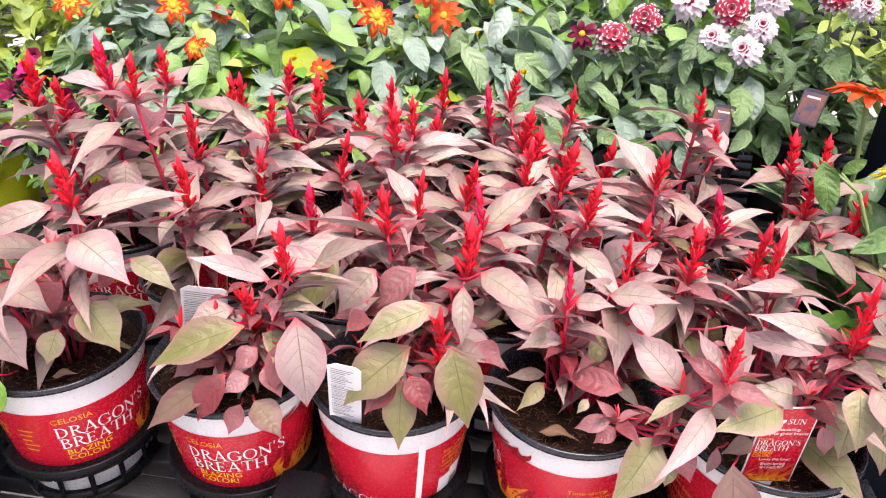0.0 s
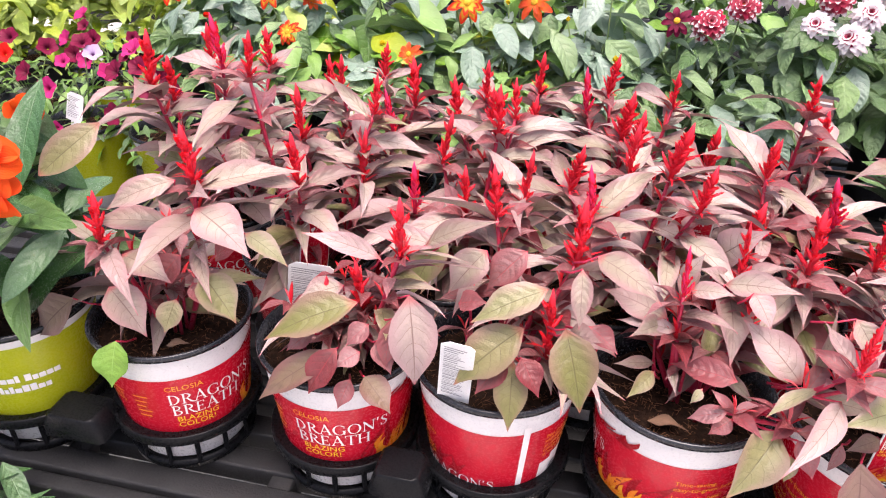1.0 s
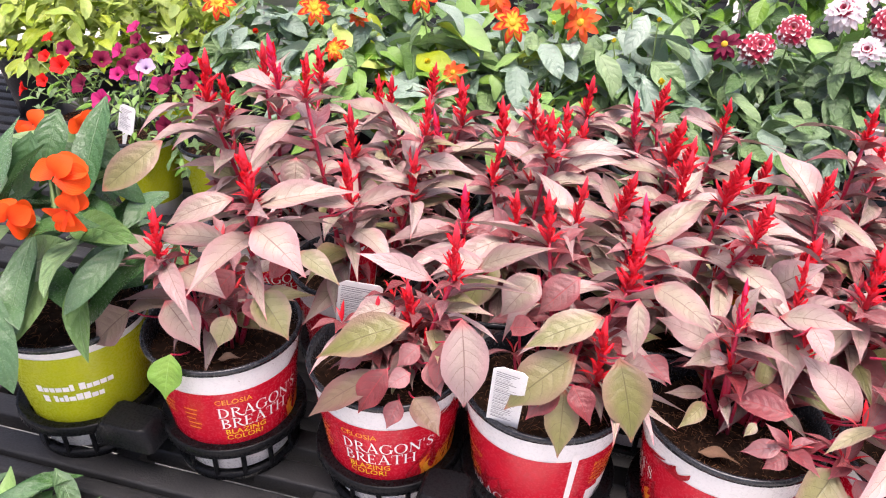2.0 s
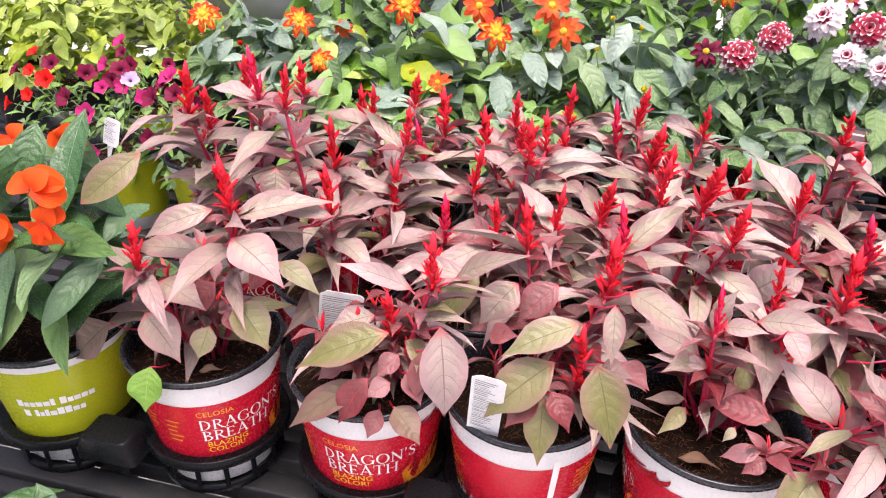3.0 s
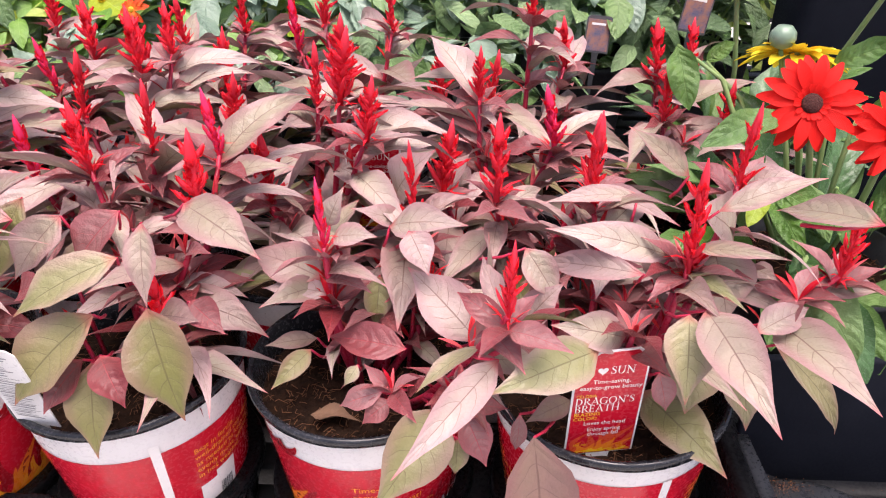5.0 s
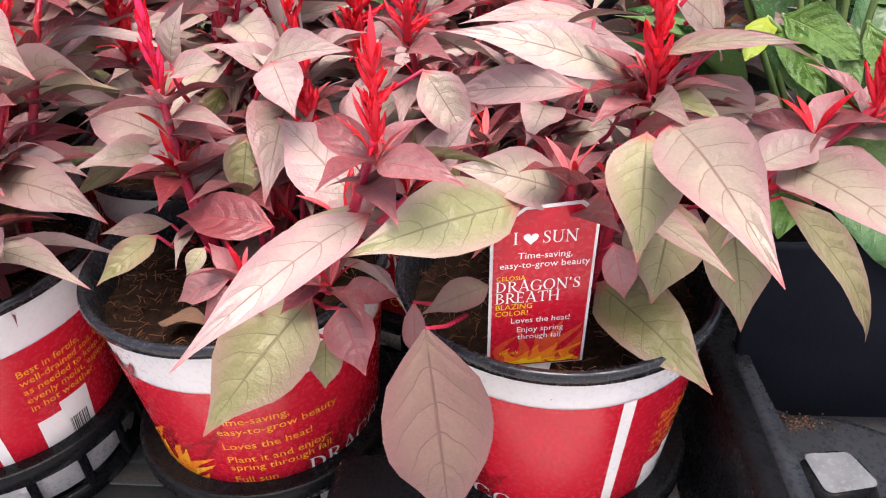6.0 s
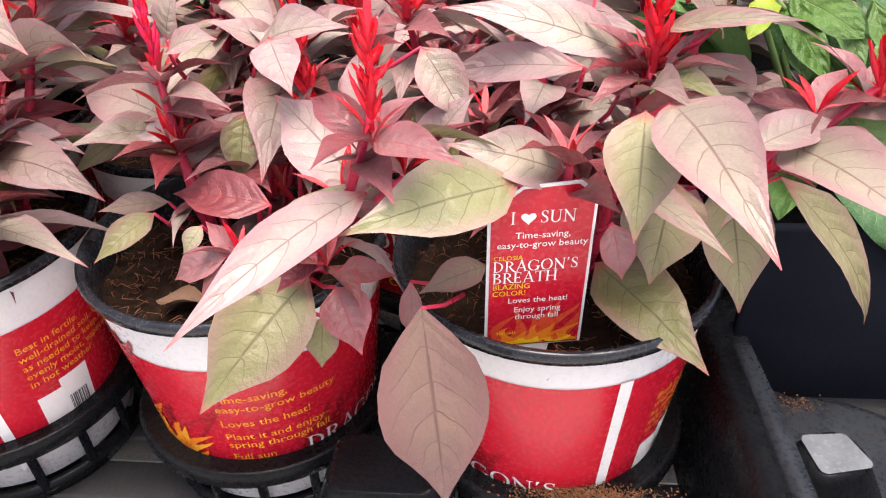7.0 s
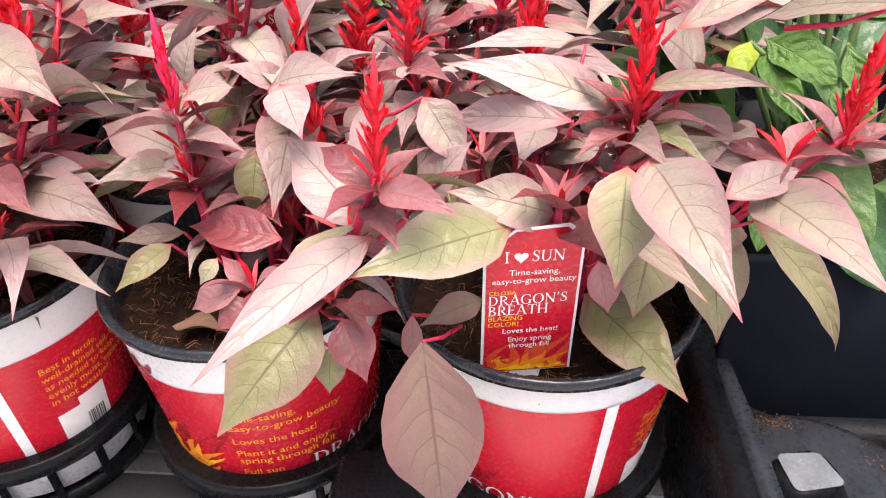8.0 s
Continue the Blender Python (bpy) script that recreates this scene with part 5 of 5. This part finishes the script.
        tube(bm, [s, s.lerp(a, 0.5) + Vector((0.006, 0, 0.004)), a - Vector(towards).normalized() * 0.003], [stalk_r * 1.2, stalk_r, stalk_r], 6)
        part("stalk", bm, stalk_mat or GSTEM, ob)
    return f


def nursery_pot(ob, mat=POTBLACK, k=1.0, z=0.0):
    if mat is LIMEPOT:
        pot = pot_body(ob, LIMEPOT, k, 0.182)
        return pot
    return part("pot", lathe([(0, 0.002), (R_BOT * k, 0.0), (pot_radius(0.1, k), 0.1), (R_TOP * k, POT_H * 0.93), (R_TOP * k + 0.005, POT_H * 0.935), (R_TOP * k + 0.005, POT_H), (R_TOP * k - 0.001, POT_H), (R_TOP * k - 0.006, POT_H - 0.06)], 40), mat, ob, "black nursery pot")


PB = RIM - POT_H


def dahlia(x, y, seed, flowers, mats, label, n=135, rx=0.17, rz=0.25, size=(0.06, 0.11)):
    """flowers: kind, material, eye material, and place in the world."""
    rnd = random.Random(seed)
    ob = thing("potted_dahlia", label, "potted plant", pose(x, y, PB), "potted dahlias behind the celosias")
    nursery_pot(ob)
    soil(ob, 1.0, seed)
    ball_of_leaves(ob, None, rnd, n, rx, rz, POT_H - 0.02, size, (0.6, 0.72), "ovate", mats=mats)
    for i in range(5):
        a = 1.26 * i
        bm = bmesh.new()
        tube(bm, [(0.02 * math.cos(a), 0.02 * math.sin(a), POT_H - 0.03), (0.05 * math.cos(a), 0.05 * math.sin(a), POT_H + 0.06), (0.09 * math.cos(a), 0.09 * math.sin(a), POT_H + 0.12)], [0.004, 0.003, 0.002], 6)
        part("stem", bm, GSTEM, ob)
    for i, (kind, mat, eye, fx, fy, fz, s) in enumerate(flowers):
        at = Vector((fx - x, fy - y, fz - PB))
        toward = Vector((rnd.uniform(-0.5, 0.5) - fx * 0.4, -1.0, rnd.uniform(0.45, 0.9)))
        flower(ob, kind, mat, at, toward, s, i % 3, eye, 0.009 if kind == "open" else 0.005, (at.x * 0.7, at.y * 0.7 + 0.03, POT_H + 0.06))
    return ob


BACK = [GREEN, GREEN, GLAUC, GLAUC, DEEP]
DL = "dahlia with green leaves and orange-yellow flowers in a pot"
DW = "dahlia with dark green leaves and crimson-white flowers in a pot"
dahlia(-0.90, 0.98, 61, [("open", PET_OY, EYE_Y, -0.966, 0.92, 1.014, 1.0), ("bud", PET_OY, None, -0.80, 0.80, 0.98, 1.2)], BACK, DL)
dahlia(-0.64, 0.95, 62, [("open", PET_OY, EYE_Y, -0.708, 0.92, 1.017, 0.9), ("open", PET_OR, EYE_Y, -0.60, 0.93, 1.005, 0.6), ("open", PET_OY, EYE_Y, -0.60, 0.78, 0.965, 0.7)], BACK + [LIME, FRESH], DL)
dahlia(-0.40, 0.98, 63, [("open", PET_OY, EYE_Y, -0.444, 0.92, 1.069, 1.0), ("bud", PET_YE, None, -0.407, 0.88, 0.925, 1.3), ("open", PET_OR, EYE_Y, -0.34, 0.84, 0.92, 0.7)], [GLAUC, LIME, FRESH, GREEN], DL, 85, 0.17, 0.27, (0.10, 0.17))
dahlia(-0.16, 0.96, 64, [("open", PET_OY, EYE_Y, -0.227, 0.92, 1.022, 1.0), ("open", PET_OR, EYE_Y, -0.272, 0.94, 1.073, 0.95), ("open", PET_OR, EYE_Y, -0.107, 0.93, 1.086, 1.0), ("open", PET_OR, EYE_Y, -0.074, 0.92, 1.034, 1.0), ("bud", PET_YE, None, -0.13, 0.90, 1.03, 0.9)], BACK + [LIME, FRESH], DL)
dahlia(0.06, 1.00, 65, [("bud", PET_YE, None, 0.115, 0.86, 0.936, 1.3), ("bud", PET_YE, None, 0.03, 0.95, 1.06, 1.0), ("bud", PET_YE, None, 0.09, 0.97, 1.04, 1.0), ("bud", PET_YE, None, 0.0, 0.92, 1.0, 0.9)], [GLAUC, GLAUC, GREEN], DL, 85, 0.17, 0.27, (0.08, 0.14))
dahlia(0.29, 0.98, 66, [("pompon", PET_RW, EYE_Y, 0.297, 0.92, 1.012, 1.15), ("pompon", PET_RW, EYE_Y, 0.358, 0.93, 1.052, 1.05), ("open", PET_WINE, EYE_Y, 0.230, 0.92, 1.014, 0.8)], [GREEN, GREEN, DEEP, GLAUC], DW, 140)
dahlia(0.53, 0.97, 67, [("pompon", PET_WR, None, 0.444, 0.93, 1.095, 1.2), ("pompon", PET_WR, None, 0.568, 0.90, 1.005, 1.1), ("pompon", PET_WR, None, 0.504, 0.92, 1.022, 1.05), ("pompon", PET_RW, None, 0.535, 0.94, 1.077, 1.15), ("pompon", PET_WR, None, 0.600, 0.93, 1.05, 1.05), ("pompon", PET_WR, None, 0.615, 0.96, 1.10, 1.1)], [GREEN, DEEP, DEEP, GLAUC], DW, 140)
dahlia(0.78, 1.02, 68, [("pompon", PET_RW, None, 0.74, 0.95, 1.12, 1.1), ("pompon", PET_WR, None, 0.80, 0.95, 1.10, 1.0)], [GREEN, DEEP, DEEP], DW, 130)
for i, x in enumerate((-0.75, -0.48, -0.2, 0.08, 0.36, 0.64)):
    dahlia(x, 1.28, 70 + i, [("open", (PET_OY, PET_OR, PET_RW)[i % 3], EYE_Y, x + 0.05, 1.24, 1.12, 1.0), ("open", (PET_OR, PET_OY, PET_WR)[i % 3], EYE_Y, x - 0.08, 1.22, 1.09, 0.9)], [FRESH, GREEN, GLAUC] if i < 3 else [GREEN, DEEP, FRESH], DL if i < 4 else DW, 60, 0.18, 0.32, (0.08, 0.13))


def filler(x, y, seed, mats, n=46):
    """A low leafy dahlia without open flowers."""
    rnd = random.Random(seed)
    ob = thing("potted_dahlia", "leafy young dahlia without flowers in a black pot", "potted plant", pose(x, y, PB), "potted dahlias behind the celosias")
    nursery_pot(ob, POTBLACK, 0.8)
    soil(ob, 0.8, seed)
    ball_of_leaves(ob, None, rnd, n, 0.13, 0.17, POT_H - 0.02, (0.06, 0.10), (0.6, 0.72), "ovate", mats=mats)


for i, x in enumerate((-0.62, -0.38, -0.13, 0.12, 0.36)):
    filler(x, 0.735, 300 + i, [GREEN, GLAUC, FRESH] if i < 3 else [GREEN, GREEN, GLAUC, DEEP])


def petunia(x, y, seed, cols, mats, lime=True, n=110):
    rnd = random.Random(seed)
    ob = thing("potted_petunia", "petunias with small leaves in a lime pot" if lime else "petunias with small leaves in a black pot", "potted plant", pose(x, y, PB - 0.02), "potted petunias")
    nursery_pot(ob, LIMEPOT if lime else POTBLACK, 0.85)
    soil(ob, 0.85, seed)
    ball_of_leaves(ob, None, rnd, n, 0.14, 0.19, POT_H - 0.06, (0.025, 0.05), (0.4, 0.5), "ovate", mats=mats)
    for i in range(8):
        a, el = rnd.uniform(3.2, 6.2), rnd.uniform(0.1, 1.3)
        d = Vector((math.cos(a) * math.cos(el), math.sin(a) * math.cos(el), math.sin(el)))
        at = Vector((0.14 * d.x, 0.14 * d.y, POT_H + 0.19 * d.z))
        flower(ob, "petunia", rnd.choice(cols), at - d * 0.015, d + Vector((0, -0.6, 0.2)), rnd.uniform(0.55, 0.9), i % 2, None, 0, (0, 0, POT_H), 0.0012)
    return ob


petunia(-1.03, 0.62, 81, [PET_LIL, PET_WINE, PET_MAG, PET_WINE], [FRESH, GREEN, FRESH])
petunia(-0.82, 0.62, 82, [PET_MAG, PET_WINE, PET_WINE], [FRESH, GREEN, GREEN])
petunia(-1.24, 0.70, 83, [PET_RED, PET_RED, PET_WINE], [FRESH, GREEN], False)
petunia(-1.12, 0.88, 84, [PET_LIL, PET_MAG, PET_WINE], [FRESH, GREEN, LIME])


def coleus(x, y, seed):
    rnd = random.Random(seed)
    ob = thing("potted_coleus", "bushy plant with bright lime-yellow leaves in black pot", "potted plant", pose(x, y, PB - 0.02), "lime foliage plants")
    nursery_pot(ob)
    soil(ob, 1.0, seed)
    ball_of_leaves(ob, LIME, rnd, 150, 0.18, 0.27, POT_H - 0.02, (0.05, 0.09), (0.55, 0.65), "ovate")
    return ob


for i, (x, y) in enumerate(((-1.50, 1.02), (-1.30, 1.22), (-1.75, 1.10))):
    coleus(x, y, 90 + i)

# New Guinea impatiens in the lime pot beside the celosias
rnd = random.Random(5)
imp = thing("potted_impatiens", "orange impatiens with dark green leaves in a lime pot", "potted plant", pose(-0.672, -0.035, PB))
ipot = nursery_pot(imp, LIMEPOT, 0.98)
soil(imp, 0.98, 6)
ra = random.Random(17)
for k, words in enumerate(((6, 5), (1, 8))):
    x = 0.004 * k
    for n in words:
        for j in range(n):
            w, tall = ra.choice((0.0052, 0.0066, 0.0080)), 0.0125 if j == 0 or ra.random() < 0.25 else 0.0085
            link("white_print", on_pot(strip(x, x + w, 0, tall, 2), 2, 0.122 - 0.019 * k, 0.0015, 0.98), INK_W, ipot)
            x += w + 0.0012
        x += 0.005
ball_of_leaves(imp, None, rnd, 72, 0.165, 0.24, POT_H + 0.035, (0.10, 0.16), (0.42, 0.52), "ovate", mats=[GLOSSY, GLOSSY, GREEN])
IMPATIENS_LEAVES = [
    (OLIVE, 0.176, 0.035, 0.458, 0.116, -0.015, 0.404, 0.73, 62, 0.5),
    (GLOSSY, 0.034, 0.035, 0.482, 0.031, -0.015, 0.413, 0.66, 40, 0.5),
    (GLOSSY, 0.007, 0.095, 0.445, 0.088, 0.055, 0.391, 0.60, -20, 0.5),
    (GREEN, -0.040, -0.015, 0.261, 0.095, -0.055, 0.342, 0.54, -61, 0.5),
    (GREEN, 0.053, -0.015, 0.350, 0.195, -0.065, 0.372, 0.39, -36, 0.5),
    (GLOSSY, -0.013, -0.015, 0.276, 0.098, -0.075, 0.252, 0.46, -14, 0.5),
    (GLOSSY, 0.034, -0.015, 0.471, 0.019, -0.045, 0.394, 0.67, 62, 0.5),
]
for mat, x0, y0, z0, x1, y1, z1, w, roll, b in IMPATIENS_LEAVES:
    put_leaf(imp, mat, (x0, y0, z0), (x1, y1, z1), min(w, 0.62), b, roll, 0.2, 0.12, 0.0, "ovate")
for i, (fx, fz, s) in enumerate(((-0.535, 1.058, 0.8), (-0.530, 1.018, 0.75), (-0.618, 0.993, 0.75), (-0.71, 1.039, 0.65), (-0.63, 1.044, 0.65))):
    flower(imp, "impatiens", PET_IMP, (fx + 0.672, -0.100 if i < 3 else 0.06, fz - PB), ((0.35, -0.9, 0.75), (0.3, -1.0, 0.1), (0.9, -0.7, 0.3))[i % 3], s, i % 2, None, 0, (0.07, -0.05, 0.36), 0.002)


# ---- gerberas ----
def gerbera(x, y, seed, heads, n=22):
    rnd = random.Random(seed)
    ob = thing("potted_gerbera", "gerbera daisies with broad green leaves in a pot", "potted plant", pose(x, y, PB), "potted gerberas")
    nursery_pot(ob)
    soil(ob, 1.0, seed)
    for i in range(n):
        a, el, l = rnd.uniform(0, 6.28), rnd.uniform(0.1, 1.0), rnd.uniform(0.12, 0.2)
        b = Vector((0.03 * math.cos(a), 0.03 * math.sin(a), POT_H - 0.02))
        d = Vector((math.cos(a) * math.cos(el), math.sin(a) * math.cos(el), math.sin(el)))
        put_leaf(ob, rnd.choice((GLOSSY, DAISY, DAISY)), b + d * 0.05, b + d * l * 1.1, 0.46, rnd.choice((0.9, 1.4)), rnd.uniform(-30, 30), 0.3, 0.35, 0.0, "ovate")
    for i, (mat, eye, fx, fy, fz, toward, s) in enumerate(heads):
        at = Vector((fx - x, fy - y, fz - PB))
        f = flower(ob, "gerbera", mat, at, toward, s, i % 2, eye, 0.012, (at.x * 0.25, at.y * 0.25, POT_H - 0.02), 0.0034)
        bm = lathe([(0.001, -0.016), (0.007, -0.013), (0.013, -0.004), (0.014, 0.003)], 14)
        part("calyx", bm, GSTEM, f)
    return ob


GERBERA_A = [
    (GLOSSY, -0.060, -0.140, 0.257, -0.018, -0.200, 0.188, 0.69, -39, 0.6),
    (DAISY, -0.100, -0.190, 0.310, -0.063, -0.243, 0.250, 0.66, -43, 0.7),
    (DAISY, -0.155, 0.100, 0.410, -0.142, 0.060, 0.349, 0.65, -29, 0.6),
    (DAISY, -0.108, 0.140, 0.379, -0.080, 0.140, 0.402, 0.75, -57, 0.6),
    (GREEN, -0.081, -0.040, 0.384, -0.167, -0.080, 0.366, 0.45, 36, 0.6),
    (DAISY, -0.100, -0.100, 0.336, -0.061, -0.140, 0.318, 0.75, -43, 0.6),
    (DAISY, -0.086, -0.100, 0.319, -0.093, -0.150, 0.294, 0.72, -13, 0.6),
    (DAISY, -0.101, -0.100, 0.329, -0.085, -0.160, 0.297, 0.45, -33, 0.6),
    (DAISY, -0.059, -0.080, 0.329, -0.046, -0.120, 0.288, 0.50, -35, 0.6),
    (DAISY, -0.033, -0.080, 0.325, -0.017, -0.120, 0.270, 0.43, -40, 0.6),
]
GERBERA_B = [
    (LIME, -0.117, -0.120, 0.340, -0.136, -0.150, 0.321, 0.65, 14, 0.6),
    (GLOSSY, -0.074, -0.120, 0.275, -0.060, -0.180, 0.261, 0.75, -30, 0.6),
    (DAISY, -0.019, -0.140, 0.240, -0.003, -0.190, 0.190, 0.60, -33, 0.6),
    (DAISY, -0.006, 0.050, 0.400, 0.030, 0.000, 0.440, 0.55, -60, 0.6),
    (DAISY, 0.020, 0.020, 0.360, 0.060, -0.060, 0.400, 0.55, -40, 0.6),
]
daisies = gerbera(0.70, 0.20, 101, [(PET_RED, EYE_D, 0.638, 0.153, 0.991, (-0.25, -1.0, 0.55), 0.82), (PET_RED, EYE_D, 0.712, 0.13, 0.970, (0.1, -1.0, 0.5), 0.8), (PET_YE, EYE_Y, 0.672, 0.29, 0.995, (0.1, 0.35, 1.0), 1.05)])
for rows in (GERBERA_A, GERBERA_B):
    for i, (mat, x0, y0, z0, x1, y1, z1, w, roll, b) in enumerate(rows):
        put_leaf(daisies, mat, (x0, y0, z0), (x1, y1, z1), w, b, roll, 0.25, 0.35, 0.0, "ovate", "leaf", float(i % 4))
        bm = bmesh.new()
        tube(bm, [(x0 * 0.15, y0 * 0.15, POT_H - 0.02), (x0 * 0.7, y0 * 0.7, z0 - 0.03), (x0, y0, z0)], [0.0032, 0.0028, 0.0018], 6)
        part("leaf_stalk", bm, GSTEM, daisies)
bm = lathe([(0.0, 0.014), (0.008, 0.013), (0.013, 0.007), (0.014, 0.0), (0.011, -0.007), (0.003, -0.011)], 18, 0.03)
part("bud", bm, GLAUC, daisies, "closed grey-green flower bud", pose(-0.055, 0.070, 0.425))
bm = bmesh.new()
tube(bm, [(-0.01, 0.015, POT_H - 0.02), (-0.04, 0.05, 0.34), (-0.055, 0.070, 0.416)], [0.0034, 0.003, 0.0026], 7)
part("stalk", bm, GSTEM, daisies)
gerbera(0.70, 0.50, 102, [(PET_OR, EYE_D, 0.655, 0.482, 1.051, (0.15, 0.15, 1.0), 1.05), (PET_YE, EYE_Y, 0.80, 0.36, 1.085, (-0.1, -0.1, 1.0), 0.95)])
gerbera(0.93, 0.28, 103, [(PET_YE, EYE_Y, 0.92, 0.22, 1.06, (0, -0.4, 1.0), 0.95)])


# ---- black display bin, crates and tags behind ----
def display_bin():
    ob = thing("display_bin", "tall black plastic bin with smooth upright walls", "bin", pose(0, 0, 0))
    bm = bmesh.new()
    box(bm, 0.85, 1.65, 0.72, 0.86, BENCH, 1.30, 0.02, 3)
    part("body", bm, BINM, ob)
    bm = bmesh.new()
    box(bm, 0.835, 1.67, 0.70, 0.88, 1.26, 1.31, 0.012)
    part("collar", bm, BINM, ob)
    return ob


display_bin()


def crate(x0, x1, y0, y1, z0, z1, mat=GREY):
    """An open crate with slots in its walls."""
    ob = thing("plastic_crate", "grey plastic crate with slotted sides", "crate", pose(0, 0, 0), "grey crates")
    n = max(3, int((x1 - x0) / 0.09))
    for i in range(n):
        a, b = x0 + (x1 - x0) * i / n, x0 + (x1 - x0) * (i + 1) / n
        bm = bmesh.new()
        box(bm, a + 0.012, b - 0.012, y0, y0 + 0.012, z0, z1, 0.002, 1)
        part("slat", bm, mat, ob)
    for za, zb in ((z0, z0 + 0.22 * (z1 - z0)), (z1 - 0.2 * (z1 - z0), z1)):
        bm = bmesh.new()
        box(bm, x0, x1, y0 - 0.003, y0 + 0.015, za, zb, 0.003, 1)
        part("rail", bm, mat, ob)
    bm = bmesh.new()
    box(bm, x0, x1, y0 + 0.02, y1, z0, z1 - 0.01, 0.005, 1)
    part("body", bm, mat, ob)
    return ob


crate(-1.50, -1.00, 1.66, 1.80, 0.0, 1.06)


def picture_tag(x, y, z, turn_, w=0.05, h=0.075):
    ob = thing("picture_tag", "plant tag with a blue and orange flower picture", "plant tag", pose(x, y, z, -12, 9, turn_), "picture tags")
    bm = card(bmesh.new(), card_outline(w, h, 0.004), 0.0006, -0.0006)
    part("card", bm, INK_K, ob, "", None, False)
    bm = card(bmesh.new(), [(-w * 0.45, h * 0.05), (w * 0.45, h * 0.05), (w * 0.45, h * 0.9), (-w * 0.45, h * 0.9)], -0.0009, -0.0011)
    part("blue_print", bm, BLUEC, ob, "", None, False)
    bm = card(bmesh.new(), [(-w * 0.3, h * 0.74), (w * 0.25, h * 0.74), (w * 0.25, h * 0.80), (-w * 0.3, h * 0.80)], -0.0013, -0.0015)
    part("white_print", bm, INK_W, ob, "", None, False)
    bm = card(bmesh.new(), [(-0.006, 0), (0.006, 0), (0.002, -0.12), (-0.002, -0.12)], -0.0006, 0.0006)
    part("stake", bm, POTBLACK, ob, "", None, False)
    return ob


picture_tag(0.707, 0.84, 0.875, -10)
picture_tag(0.530, 0.80, 0.850, 12, 0.048, 0.065)
white_tag(pose(-1.010, 0.55, 0.800, -14, 8, -15), 0.048, 0.062)


def leafy_mass(label, mat, x0, x1, y0, y1, z0, z1, n, seed, size=(0.05, 0.10)):
    """Leaves of a dense bed of bedding plants, joined, for what stands far behind."""
    rnd = random.Random(seed)
    verts, faces, uvs = [], [], []
    for i in range(n):
        s = rnd.random()
        p = Vector((rnd.uniform(x0, x1), rnd.uniform(y0, y1), z0))
        top = z1 + 0.08 * noise.noise((p.x * 4, p.y * 4, seed))
        p.z = z0 + (top - z0) * math.sqrt(s)
        b = -1.57 + rnd.uniform(-1.6, 1.6)
        t = rnd.uniform(-0.9, 0.3)
        l = rnd.uniform(*size)
        tip = p + l * Vector((math.cos(b) * math.cos(t), math.sin(b) * math.cos(t), math.sin(t)))
        rows, lt = leaf_rows(0.6, 0.7, 0.25, 0.15, 0.0, "ovate", 6, 3, i)
        m = leaf_pose(p, tip, lt, rnd.uniform(-40, 40))
        k = len(verts)
        for r in rows:
            verts += [m @ Vector(q) for q in r]
        for a in range(5):
            for c in range(2):
                faces.append((k + 3 * a + c, k + 3 * a + c + 1, k + 3 * a + c + 4, k + 3 * a + c + 3))
                uvs += [(c / 2, a / 5), ((c + 1) / 2, a / 5), ((c + 1) / 2, (a + 1) / 5), (c / 2, (a + 1) / 5)]
    me = bpy.data.meshes.new("foliage")
    me.from_pydata(verts, [], faces)
    lay = me.uv_layers.new(name="UVMap")
    for i, q in enumerate(uvs):
        lay.data[i].uv = q
    me.shade_smooth()
    return tagged(link("bedding_foliage", me, mat), label, "foliage", kind="stuff")


leafy_mass("dense fresh green bedding plants at the back of bench", FRESH, -0.95, 1.60, 1.42, 1.60, BENCH, 1.16, 900, 1)
leafy_mass("dense green bedding plants at the back of bench", GREEN, -0.95, 1.60, 1.40, 1.58, BENCH, 1.10, 600, 2)
leafy_mass("bright lime bedding plants beside the dark bin", LIME, 0.85, 1.60, 1.10, 1.40, BENCH, 1.10, 450, 3)
leafy_mass("bright lime bedding plants at the bench end", LIME, -2.1, -1.20, 1.10, 1.60, BENCH, 1.06, 700, 4)

# a lower shelf in front of the bench, with a leafy plant on it
bm = bmesh.new()
box(bm, -1.5, -0.40, -0.50, -0.20, 0.32, 0.36, 0.006)
for x in (-1.45, -0.45):
    for y in (-0.48, -0.22):
        box(bm, x - 0.02, x + 0.02, y - 0.02, y + 0.02, 0.0, 0.322)
tagged(part("low_shelf", bm, BENCHM), "low black plastic shelf before the bench", "shelf")
low = thing("potted_impatiens", "impatiens with plain green leaves on the low shelf", "potted plant", pose(-0.63, -0.30, 0.36))
nursery_pot(low)
soil(low, 1.0, 44)
ball_of_leaves(low, None, random.Random(45), 60, 0.15, 0.10, POT_H - 0.02, (0.08, 0.12), (0.42, 0.5), "ovate", mats=[GLOSSY, FRESH])

# a farther bench with crates and plants
bench(-3.2, 3.0, 2.45, 3.30, 0.60)
for x in (-1.9, -1.1, -0.3, 0.5, 1.3):
    crate(x, x + 0.7, 2.55, 2.95, 0.60, 0.86, POTBLACK)

fallen = thing("fallen_flower", "fallen magenta flower spike lying on the bench", "flower", pose(0.196, -0.125, BENCH + 0.012, 80, 0, 35))
link("flower_spike", plume_mesh(0, PLUME2), None, fallen, "", Matrix.Scale(0.05, 4))
